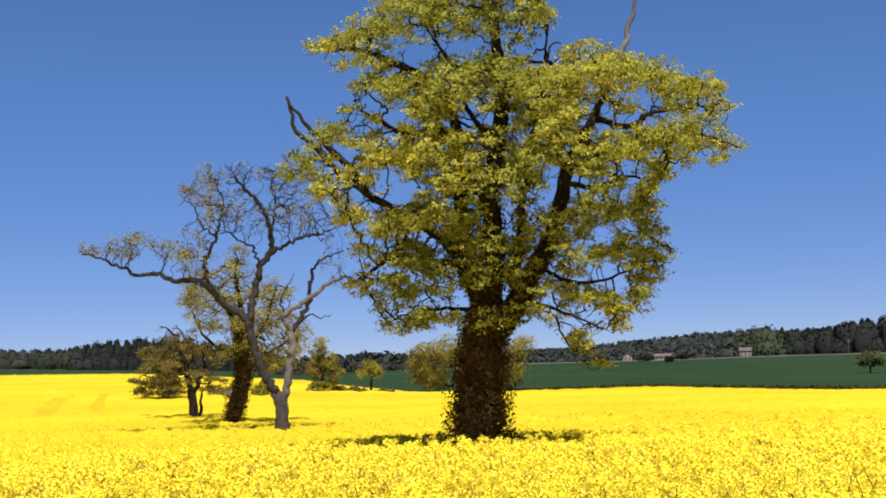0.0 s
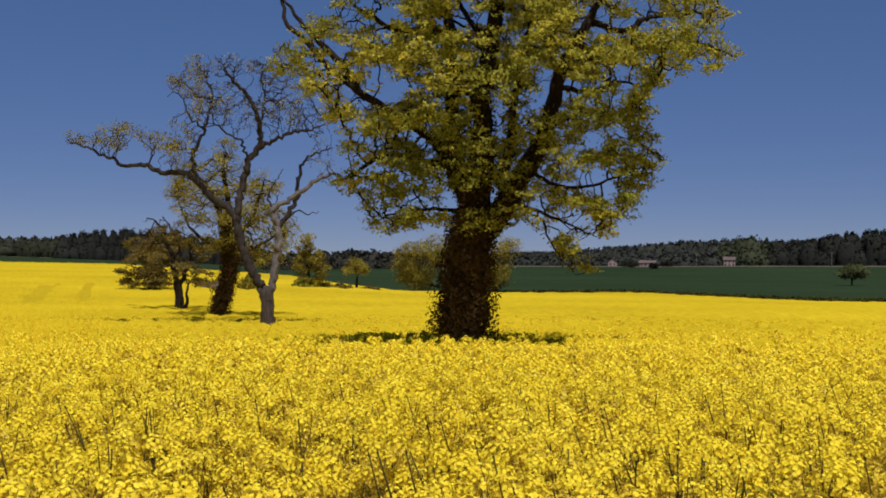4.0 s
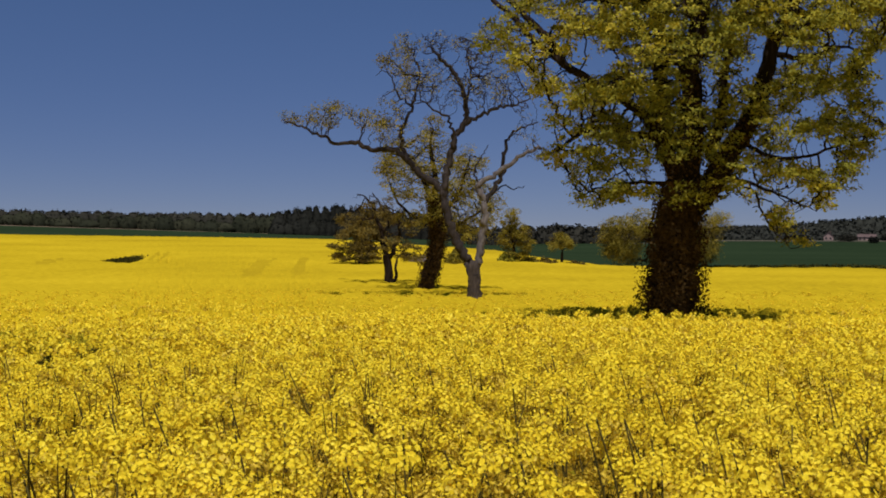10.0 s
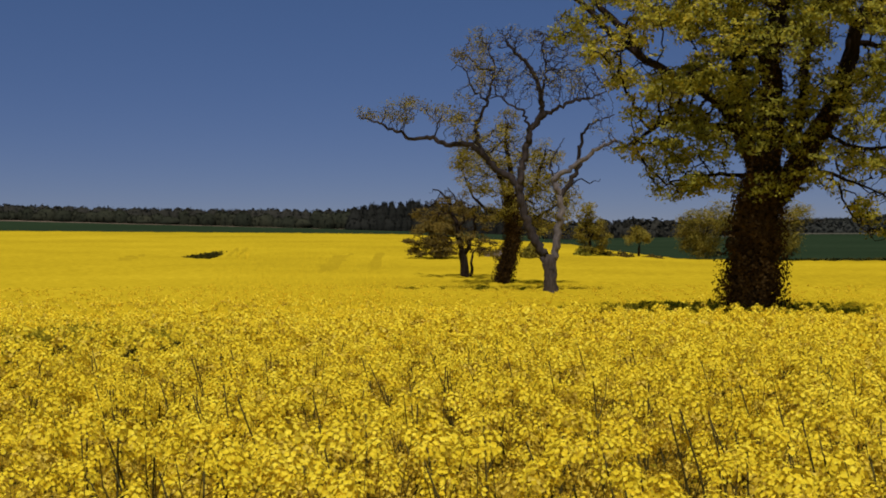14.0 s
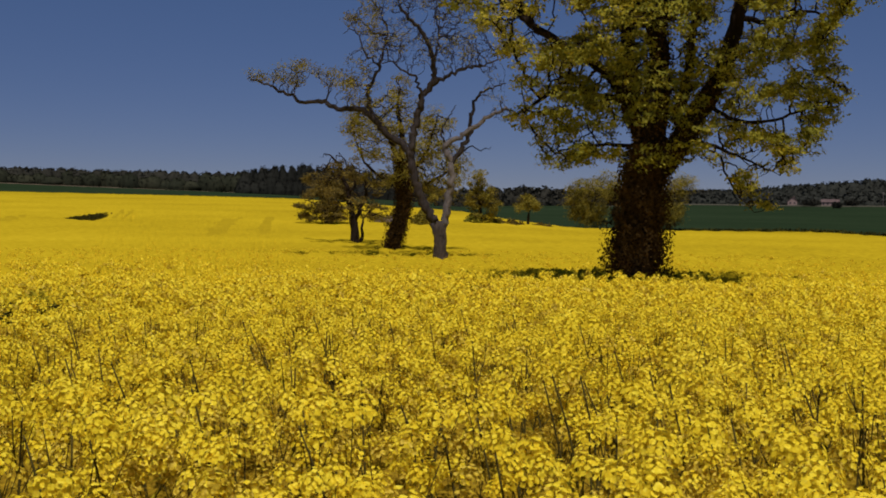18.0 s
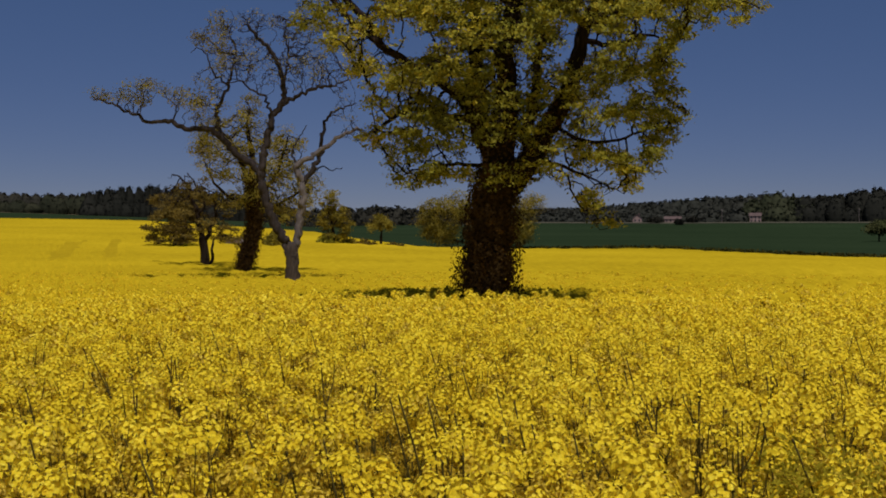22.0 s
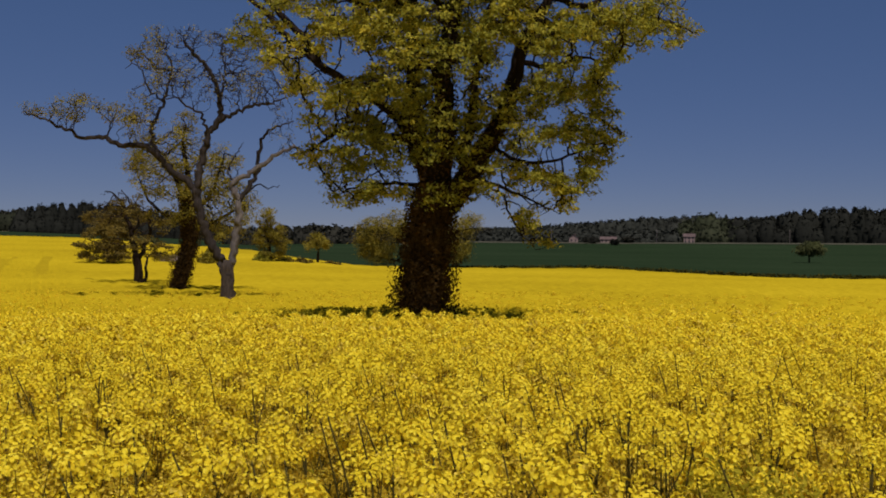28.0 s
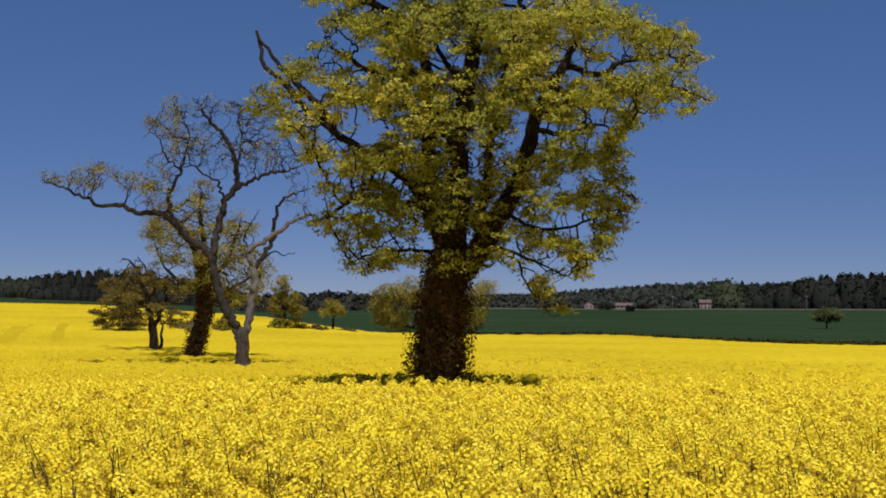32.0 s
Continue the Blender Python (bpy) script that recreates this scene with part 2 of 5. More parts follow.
OAK_LIMBS.append((0.075, 0.014, [(1.89, 5.93), (2.70, 5.67), (3.60, 5.28), (4.49, 4.85)]))
OAK_LIMBS.append((0.045, 0.010, [(2.39, 5.64), (2.80, 4.99), (3.07, 4.49), (3.71, 3.69)]))
OAK_LIMBS.append((0.14, 0.03, [(-0.06, 7.00), (-1.19, 7.36), (-2.38, 7.59), (-3.41, 7.01), (-4.12, 6.66)]))
OAK_LIMBS.append((0.085, 0.02, [(-0.02, 5.80), (-1.05, 5.78), (-1.97, 5.73), (-2.71, 5.38)]))
OAK_LIMBS.append((0.1, 0.02, [(3.13, 9.69), (4.23, 9.65), (5.17, 9.96), (6.07, 9.68)]))
OAK_LIMBS.append((0.1, 0.02, [(3.06, 10.44), (2.73, 11.29), (2.52, 12.15), (2.98, 13.09)]))
OAK_LIMBS.append((0.1, 0.02, [(0.60, 11.46), (-0.11, 12.62), (-0.63, 13.98), (-1.16, 15.34), (-1.51, 16.52)]))
OAK_LOBES = [(-4.9, 14.6, 0.8, 0.4), (-3.4, 14.9, 1.1, 0.7), (-1.9, 15.6, 1.5, 1.0), (-0.0, 15.7, 1.5, 1.1), (1.6, 15.6, 1.4, 1.2), (2.6, 15.7, 0.6, 0.7), (-3.3, 13.3, 0.7, 0.4), (-2.0, 13.0, 1.1, 0.8), (-0.5, 13.4, 1.3, 0.9), (1.0, 13.5, 1.3, 1.0), (2.5, 13.1, 1.2, 0.8), (4.0, 13.65, 1.2, 0.9), (5.3, 13.45, 1.2, 0.8), (6.6, 13.1, 1.0, 0.8), (7.8, 12.9, 0.8, 0.5), (8.3, 12.2, 0.6, 0.4), (8.1, 10.8, 0.9, 0.7), (6.8, 11.3, 1.1, 0.8), (5.2, 11.1, 1.2, 0.7), (6.2, 10.0, 0.6, 0.5)]
OAK_LOBES += [(-4.6, 11.8, 0.9, 0.5), (-5.6, 10.7, 0.8, 0.7), (-4.7, 9.9, 1.0, 0.5), (-3.8, 8.9, 0.8, 0.5), (-2.9, 11.0, 0.9, 0.8), (-1.7, 10.6, 0.9, 0.7), (-2.1, 8.7, 1.4, 0.7), (-0.6, 9.2, 1.5, 0.9), (1.3, 9.9, 1.3, 1.0), (2.3, 8.5, 1.2, 0.8), (4.0, 8.9, 1.2, 0.8), (5.2, 8.4, 0.8, 0.7), (-3.6, 7.8, 0.7, 0.4), (-3.3, 6.5, 1.0, 0.6), (-1.9, 7.2, 1.3, 0.9), (-0.6, 7.2, 1.2, 1.0), (-1.4, 5.6, 1.0, 0.5), (-2.5, 5.3, 0.7, 0.3), (1.2, 7.3, 1.0, 1.0), (0.6, 5.3, 0.9, 0.5)]
OAK_LOBES += [(3.2, 7.6, 1.2, 0.6), (4.9, 7.4, 1.1, 0.5), (6.1, 7.3, 0.5, 0.3), (3.7, 6.1, 1.2, 0.5), (4.7, 5.4, 0.6, 0.6), (3.3, 4.7, 0.6, 0.6), (4.0, 4.0, 0.5, 0.3), (-0.9, 16.9, 2.1, 0.9), (1.2, 17.4, 2.1, 1.1), (2.5, 16.8, 0.8, 0.6), (0.6, 11.3, 1.0, 0.6), (-1.0, 11.4, 0.8, 0.5), (2.1, 10.8, 0.9, 0.6), (4.0, 10.3, 0.9, 0.5), (0.3, 8.1, 0.9, 0.7), (1.7, 5.8, 0.8, 0.5)]
GRAY_AT = (-4.78, 59.81, -2.06)
GRAY_LIMBS = []
GRAY_LIMBS.append((0.38, 0.3, [(-0.08, 0.67), (-0.07, 1.97), (-0.12, 3.18)]))
GRAY_LIMBS.append((0.26, 0.1, [(-0.16, 2.12), (-0.27, 2.84), (-0.58, 3.41), (-1.04, 4.28), (-1.44, 5.44), (-1.64, 6.59), (-1.52, 7.75), (-1.26, 8.75), (-1.05, 9.53), (-0.50, 10.48), (-0.61, 11.63), (-0.95, 12.64), (-1.53, 13.37), (-2.33, 14.26)]))
GRAY_LIMBS.append((0.2, 0.04, [(-1.44, 6.45), (-2.07, 7.12), (-2.88, 7.61), (-3.63, 8.46), (-4.32, 8.87), (-5.49, 8.94), (-6.36, 9.30), (-7.24, 9.25), (-7.94, 9.55), (-8.76, 9.97), (-10.17, 10.57)]))
GRAY_LIMBS.append((0.12, 0.03, [(-3.57, 8.40), (-3.91, 9.45), (-3.68, 10.31), (-3.33, 11.09), (-3.09, 12.10), (-2.92, 12.96), (-3.26, 13.78)]))
GRAY_LIMBS.append((0.12, 0.03, [(-0.85, 10.11), (0.39, 10.69), (1.25, 11.00), (2.25, 11.16), (2.88, 11.72)]))
GRAY_LIMBS.append((0.08, 0.03, [(-1.14, 9.47), (-1.42, 10.43), (-2.06, 10.73), (-2.63, 11.17), (-3.21, 11.06)]))
GRAY_LIMBS.append((0.22, 0.1, [(0.04, 2.12), (0.10, 3.07), (0.28, 3.99), (0.46, 5.14), (0.43, 6.23), (0.12, 7.01), (0.81, 7.50), (1.61, 8.06), (2.30, 8.52), (2.70, 8.86), (3.38, 8.96)]))
GRAY_LIMBS.append((0.14, 0.03, [(0.37, 6.15), (1.09, 7.09), (1.44, 7.83), (1.44, 8.64), (1.84, 9.73), (2.53, 10.12), (3.27, 10.40)]))
GRAY_LIMBS.append((0.05, 0.02, [(0.75, 6.63), (1.23, 6.92), (1.49, 7.09), (1.95, 6.85), (2.55, 7.08)]))
GRAY_LIMBS.append((0.06, 0.02, [(0.18, 7.01), (-0.05, 7.96), (0.35, 8.65), (0.70, 9.28)]))
GRAY_LIMBS.append((0.07, 0.02, [(-0.56, 11.20), (-0.26, 12.63), (-0.46, 13.79), (-0.32, 14.65)]))
GRAY_LIMBS.append((0.06, 0.02, [(-3.33, 11.09), (-3.91, 11.59), (-4.66, 12.99), (-5.18, 12.71)]))
GRAY_LIMBS.append((0.06, 0.02, [(-2.97, 12.82), (-3.64, 12.92), (-4.22, 13.57), (-4.94, 14.01)]))
GRAY_LOBES = [(-9.2, 10.6, 0.9, 0.3), (-7.4, 11.0, 0.8, 0.5), (-7.9, 10.3, 0.6, 0.4), (-5.5, 10.5, 0.9, 0.5), (-4.4, 9.9, 0.9, 0.7), (-4.7, 13.7, 0.7, 0.4), (-3.2, 14.3, 1.2, 0.6), (-1.6, 14.5, 1.3, 0.6), (-0.2, 14.2, 1.1, 0.7), (1.1, 13.0, 1.1, 1.0), (1.8, 11.7, 1.0, 0.7), (-2.8, 12.5, 1.2, 0.9), (-3.7, 12.0, 0.5, 0.5), (-1.8, 12.1, 1.3, 1.1), (-0.0, 12.1, 1.0, 1.1), (2.7, 9.9, 0.7, 0.5), (3.2, 8.7, 0.7, 0.5), (0.8, 11.8, 1.0, 0.7)]
IVY_AT = (-8.56, 71.49, -2.03)
IVY_LIMBS = []
IVY_LIMBS.append((0.43, 0.38, [(-0.30, 0.54), (-0.14, 1.6), (0.26, 3.0), (0.50, 4.4), (0.30, 6.78)]))
IVY_LIMBS.append((0.25, 0.05, [(0.30, 5.74), (-0.32, 7.82), (-1.01, 9.21), (-1.70, 9.84)]))
IVY_LIMBS.append((0.25, 0.05, [(0.30, 6.43), (0.37, 8.16), (0.03, 9.90), (0.21, 11.11)]))
IVY_LIMBS.append((0.2, 0.05, [(0.43, 5.74), (1.58, 6.77), (2.28, 8.50), (2.45, 9.36)]))
IVY_LIMBS.append((0.16, 0.04, [(0.36, 5.04), (1.75, 5.21), (3.13, 6.07), (3.82, 6.41)]))
IVY_LIMBS.append((0.14, 0.04, [(0.23, 5.39), (-1.02, 5.74), (-2.06, 6.79), (-2.57, 8.18)]))
IVY_LOBES = [(-2.7, 9.0, 0.8, 1.0), (-2.3, 8.5, 1.0, 1.0), (-1.2, 7.8, 1.5, 1.2), (-0.3, 9.6, 1.7, 1.3), (0.2, 11.1, 0.9, 0.8), (2.3, 9.0, 1.4, 1.0), (2.4, 6.9, 1.6, 1.2), (3.8, 6.2, 0.8, 1.3), (0.0, 5.6, 1.9, 0.8), (2.4, 5.0, 1.7, 0.9), (1.2, 7.8, 1.7, 1.4)]
BROWN_AT = (-12.95, 84.01, -2.01)
BROWN_LIMBS = []
BROWN_LIMBS.append((0.36, 0.28, [(-0.11, 0.43), (-0.06, 1.99), (-0.30, 3.42)]))
BROWN_LIMBS.append((0.16, 0.04, [(-0.30, 3.34), (-0.46, 4.65), (-0.99, 5.88), (-1.52, 7.24), (-2.34, 7.61)]))
BROWN_LIMBS.append((0.15, 0.04, [(-0.14, 2.81), (0.52, 4.04), (0.69, 5.26), (0.24, 6.49)]))
BROWN_LIMBS.append((0.08, 0.03, [(-0.46, 4.65), (-0.05, 5.68), (-0.58, 6.91), (-1.27, 7.73)]))
BROWN_LIMBS.append((0.14, 0.05, [(-0.05, 0.75), (0.26, 1.45), (0.48, 2.30), (0.80, 3.30)]))
BROWN_LOBES = [(1.9, 3.0, 1.0, 0.6), (1.1, 3.2, 0.9, 0.6), (2.5, 3.4, 0.9, 0.7), (-1.5, 3.4, 1.0, 0.6), (-2.4, 4.2, 1.1, 0.6), (-1.4, 6.2, 2.1, 0.8), (-2.8, 5.5, 1.4, 0.9), (0.2, 5.9, 1.6, 1.0), (-0.4, 4.2, 1.5, 0.8), (1.0, 4.0, 1.1, 0.7), (-0.6, 6.9, 1.3, 0.6), (1.5, 5.3, 1.2, 0.8)]
LOW_AT = (-22.05, 123.04, -1.23)
LOW_LIMBS = []
LOW_LIMBS.append((0.28, 0.22, [(-0.08, 0.51), (-0.01, 1.59), (-0.25, 2.80)]))
LOW_LIMBS.append((0.14, 0.04, [(-0.19, 2.50), (-1.39, 3.41), (-2.29, 3.71)]))
LOW_LIMBS.append((0.14, 0.04, [(-0.13, 2.50), (0.72, 3.70), (1.92, 4.30)]))
LOW_LIMBS.append((0.12, 0.04, [(-0.19, 2.50), (-0.61, 4.31), (-0.78, 5.51)]))
LOW_LOBES = [(-3.0, 3.2, 1.0, 0.6), (-0.4, 1.7, 1.4, 0.5), (0.9, 2.7, 1.0, 0.6), (-1.4, 2.8, 1.6, 0.8), (0.4, 3.3, 1.6, 1.2), (-0.8, 4.5, 2.1, 1.1), (1.9, 4.0, 1.2, 1.0), (1.3, 5.3, 2.1, 1.1), (-2.3, 2.0, 1.6, 0.6), (1.0, 1.9, 1.7, 0.6)]
HEDGEROW_AT = (-6.40, 139.85, -1.36)
HEDGEROW_LIMBS = []
HEDGEROW_LIMBS.append((0.32, 0.2, [(-0.16, 0.30), (-0.15, 2.17), (-0.28, 3.85)]))
HEDGEROW_LIMBS.append((0.15, 0.04, [(-0.28, 3.51), (0.52, 4.85), (1.06, 5.85)]))
HEDGEROW_LIMBS.append((0.15, 0.04, [(-0.28, 3.85), (-0.67, 5.53), (-0.47, 7.53)]))
HEDGEROW_LOBES = [(-0.5, 6.5, 1.3, 1.5), (0.2, 4.9, 1.9, 1.5), (1.2, 3.5, 1.3, 1.1), (-1.3, 3.9, 1.2, 1.1), (-0.8, 2.2, 1.2, 0.8), (0.8, 2.2, 1.2, 0.8)]
ROUND_AT = (-0.89, 146.00, -1.38)
ROUND_LIMBS = []
ROUND_LIMBS.append((0.22, 0.14, [(-0.01, 0.19), (-0.01, 1.79), (0.07, 2.83)]))
ROUND_LIMBS.append((0.1, 0.03, [(0.07, 2.69), (-0.76, 3.67), (-1.24, 4.09)]))
ROUND_LIMBS.append((0.1, 0.03, [(0.07, 2.69), (0.82, 3.87), (1.10, 4.35)]))
ROUND_LOBES = [(0.1, 4.2, 1.5, 1.0), (-0.8, 3.5, 1.2, 0.8), (1.0, 3.5, 1.2, 0.8)]
BEHIND_AT = (10.60, 151.63, -1.75)
BEHIND_LIMBS = []
BEHIND_LIMBS.append((0.4, 0.25, [(1.37, 0.62), (1.41, 2.06), (1.25, 3.88)]))
BEHIND_LIMBS.append((0.2, 0.05, [(1.24, 3.52), (-1.78, 5.05), (-4.67, 6.22)]))
BEHIND_LIMBS.append((0.2, 0.05, [(1.24, 3.52), (4.79, 5.23), (8.47, 6.22)]))
BEHIND_LIMBS.append((0.2, 0.05, [(1.24, 3.52), (1.18, 6.42), (1.61, 8.60)]))
BEHIND_LOBES = [(-4.3, 6.2, 2.4, 1.4), (-5.1, 4.4, 1.8, 1.3), (-3.4, 3.5, 2.2, 1.5), (-1.0, 6.5, 3.0, 2.1), (3.4, 7.1, 3.0, 2.1), (7.8, 6.6, 2.0, 1.7), (6.2, 4.1, 2.5, 1.7)]
LONE_AT = (144.99, 340.41, -1.91)
LONE_LIMBS = []
LONE_LIMBS.append((0.3, 0.2, [(0.04, 0.10), (0.02, 2.14), (0.18, 3.51)]))
LONE_LIMBS.append((0.15, 0.05, [(0.18, 3.34), (-1.95, 4.68), (-2.77, 5.53)]))
LONE_LIMBS.append((0.15, 0.05, [(0.18, 3.34), (2.28, 4.71), (2.91, 5.91)]))
LONE_LOBES = [(0.3, 5.2, 3.5, 1.5), (-1.9, 4.1, 2.1, 1.4), (2.5, 4.1, 2.1, 1.4), (0.3, 3.7, 2.4, 1.1)]

OAK_LOBES += [(5.6, 9.2, 0.7, 0.6), (5.9, 8.1, 0.7, 0.5), (5.6, 6.6, 0.8, 0.5), (5.1, 5.9, 0.8, 0.5), (2.6, 6.6, 0.8, 0.5), (3.6, 10.8, 0.9, 0.7), (3.4, 12.0, 0.9, 0.7), (2.3, 11.9, 0.9, 0.7), (0.0, 10.3, 0.9, 0.6), (-1.1, 12.4, 0.9, 0.6)]

# ---- geometry helpers ----
def mesh_of(name, verts, faces, mat, smooth=False):
    """A mesh from an array of points and an array (or list) of faces."""
    me = bpy.data.meshes.new(name)
    verts = np.asarray(verts, np.float32)
    if isinstance(faces, np.ndarray):
        k = faces.shape[1]
        me.vertices.add(len(verts))
        me.vertices.foreach_set("co", verts.ravel())
        me.loops.add(faces.size)
        me.loops.foreach_set("vertex_index", faces.astype(np.int32).ravel())
        me.polygons.add(len(faces))
        me.polygons.foreach_set("loop_start", np.arange(0, faces.size, k, dtype=np.int32))
        me.update(calc_edges=True)
    else:
        me.from_pydata(verts.tolist(), [], faces)
    if smooth:
        me.polygons.foreach_set("use_smooth", np.ones(len(me.polygons), bool))
    me.materials.append(mat)
    return me


def piece(name, verts, faces, mat, parent=None, label="", smooth=False, kind=""):
    ob = new(name, mesh_of(name, verts, faces, mat, smooth))
    if parent is not None:
        ob.parent = parent
    return tagged(ob, label, kind=kind)


def thing(name, at, label, category, group="", kind="", turn=0):
    ob = new(name)
    ob.matrix_basis = pose(*at, 0, 0, turn)
    return tagged(ob, label, category, group, kind)


def tube(points, radii, sides=8, lumps=0.0, rng=None):
    """A tapered, slightly uneven tube along points, closed at both ends."""
    p = np.asarray(points, float)
    r = np.asarray(radii, float)
    d = np.gradient(p, axis=0)
    d /= np.linalg.norm(d, axis=1)[:, None] + 1e-9
    ref = np.where(np.abs(d[:, 2:3]) > 0.9, (1.0, 0, 0), (0, 0, 1.0))
    u = np.cross(d, ref)
    for i in range(1, len(u)):
        u[i] = u[i - 1] - d[i] * (u[i - 1] @ d[i])
    u /= np.linalg.norm(u, axis=1)[:, None] + 1e-9
    v = np.cross(d, u)
    a = np.arange(sides) * 2 * np.pi / sides
    rr = np.repeat(r[:, None], sides, 1)
    if lumps:
        rr = rr * (1 + lumps * rng.normal(size=rr.shape))
    ring = p[:, None] + rr[..., None] * (np.cos(a)[None, :, None] * u[:, None] + np.sin(a)[None, :, None] * v[:, None])
    verts = ring.reshape(-1, 3)
    i, j = np.meshgrid(np.arange(len(p) - 1), np.arange(sides), indexing="ij")
    k = (j + 1) % sides
    faces = np.stack([i * sides + j, i * sides + k, (i + 1) * sides + k, (i + 1) * sides + j], -1).reshape(-1, 4).tolist()
    faces.append(list(range(sides))[::-1])
    faces.append(list(range(len(verts) - sides, len(verts))))
    return verts, faces


class Heap:
    """Collects pieces of geometry for one mesh."""

    def __init__(self):
        self.v, self.f, self.n = [], [], 0

    def add(self, verts, faces):
        self.v.append(np.asarray(verts))
        self.f += [[i + self.n for i in f] for f in faces]
        self.n += len(verts)

    def all(self):
        return np.concatenate(self.v), self.f


def resample(points, step):
    p = np.asarray(points, float)
    # a smooth curve through the points
    out = []
    q = np.vstack([2 * p[0] - p[1], p, 2 * p[-1] - p[-2]])
    for i in range(1, len(q) - 2):
        n = max(2, int(np.linalg.norm(q[i + 1] - q[i]) / step))
        t = np.linspace(0, 1, n, endpoint=False)[:, None]
        a, b, c, d = q[i - 1], q[i], q[i + 1], q[i + 2]
        m, k = (c - a) / 2, (d - b) / 2
        span = np.linalg.norm(c - b) + 1e-9
        m, k = m * min(1, span / (np.linalg.norm(m) + 1e-9)), k * min(1, span / (np.linalg.norm(k) + 1e-9))
        out.append(b + m * t + (3 * (c - b) - 2 * m - k) * t ** 2 + (2 * (b - c) + m + k) * t ** 3)
    return np.vstack(out + [p[-1:]])


def random_turns(rng, n, upright=0.0):
    """n random frames (three unit axes each); with upright, the third axis leans towards +z."""
    w = rng.normal(size=(n, 3))
    w /= np.linalg.norm(w, axis=1)[:, None]
    w[:, 2] += upright
    w /= np.linalg.norm(w, axis=1)[:, None]
    u = np.cross(w, rng.normal(size=(n, 3)))
    u /= np.linalg.norm(u, axis=1)[:, None]
    return u, np.cross(w, u), w


def leaves(rng, centres, per, spread, size, upright=0.3, slim=0.55, facing=None, loose=0.34, flat=0.7):
    """Folded leaves in tufts round centres: points and faces. facing: a direction for each tuft that its leaves roughly share."""
    c = np.repeat(np.asarray(centres), per, 0)
    n = len(c)
    off = rng.normal(size=(n, 3)) * spread * np.array([1, 1, flat])
    c = c + off
    u, v, w = random_turns(rng, n, upright)
    if facing is not None:
        w = np.repeat(facing, per, 0) + rng.normal(size=(n, 3)) * loose
        w /= np.linalg.norm(w, axis=1)[:, None]
        u = np.cross(w, rng.normal(size=(n, 3)))
        u /= np.linalg.norm(u, axis=1)[:, None]
        v = np.cross(w, u)
    s = size * rng.uniform(0.6, 1.3, (n, 1))
    fold = w * s * 0.08
    a = c - u * s * 0.5
    tip = c + u * s * 0.5
    left, right = c + v * s * slim * 0.5 + fold, c - v * s * slim * 0.5 + fold
    verts = np.stack([a, left, tip, right], 1).reshape(-1, 3)
    b = np.arange(n)[:, None] * 4
    faces = np.concatenate([b + [0, 2, 1], b + [0, 3, 2]], 1).reshape(-1, 3)
    return verts, faces


# ---- the lie of the land ----
EYE = 1.75
CROP = 1.15
EDGE_AZ = [-180, -60, -30, -17, -11.7, -3.7, -1.2, 1.8, 7, 13.3, 17, 19.7, 22, 40, 180]
EDGE_EL = [0.6, 0.7, 0.61, 0.50, 0.43, -0.08, -0.47, -0.80, -0.88, -0.85, -1.02, -1.14, -1.20, -1.2, 0.6]
EDGE_R = [260, 260, 260, 255, 245, 190, 165, 152, 150, 150, 146, 143, 140, 130, 260]
FAR_R = [1000, 1000, 1000, 1000, 1000, 850, 760, 720, 700, 700, 700, 700, 700, 700, 1000]
FAR_EL = [1.1, 1.2, 1.13, 0.77, 0.60, 0.22, 0.21, 0.21, 0.37, 0.35, 0.38, 0.39, 0.39, 0.4, 1.1]
NEAR_R = [0, 3.5, 8, 14, 18, 22, 26, 30, 34, 38, 46, 60, 72, 85]
NEAR_Z = [-0.84, -0.88, -1.02, -1.26, -1.39, -1.53, -1.66, -1.89, -2.15, -2.40, -2.50, -2.51, -2.48, -2.46]


def edge(az):
    return np.interp(az, EDGE_AZ, EDGE_R)


def croptop(az, r):
    """Height of the flowering crop's top at a bearing (degrees) and distance."""
    R, E = edge(az), np.interp(az, EDGE_AZ, EDGE_EL)
    s = np.clip((r - 85) / (R - 85), 0, 1.05)
    far = -2.46 + (R * np.tan(np.radians(E)) + 2.46) * s ** 1.15
    near = sum(np.interp(r * k, NEAR_R, NEAR_Z) for k in (0.9, 1, 1.1)) / 3
    # the ground swells a little on both sides in front of the oak
    for a0, a1, swell in ((-75, -12.2, 0.5), (-12, -2.2, 0.25), (9.5, 34, 0.48)):
        near = near + swell * np.exp(-((r - 34) / 2.6) ** 2) * np.clip((az - a0) / 1.5, 0, 1) * np.clip((a1 - az) / 1.5, 0, 1)
    return EYE + np.where(r < 85, near, far)


def soil(az, r):
    R, F = edge(az), np.interp(az, EDGE_AZ, FAR_R)
    here = croptop(az, np.minimum(r, R)) - CROP
    top = EYE + F * np.tan(np.radians(np.interp(az, EDGE_AZ, FAR_EL))) - 0.3
    s = np.clip((r - R) / (F - R), 0, 1)
    return here + (top - here) * s ** 3.2 + np.clip((r - F) / 800, 0, 1) * 6


def polar(az, r):
    a = np.radians(az)
    return np.sin(a) * r, np.cos(a) * r


def bearing(x, y):
    return np.degrees(np.arctan2(x, y)), np.hypot(x, y)


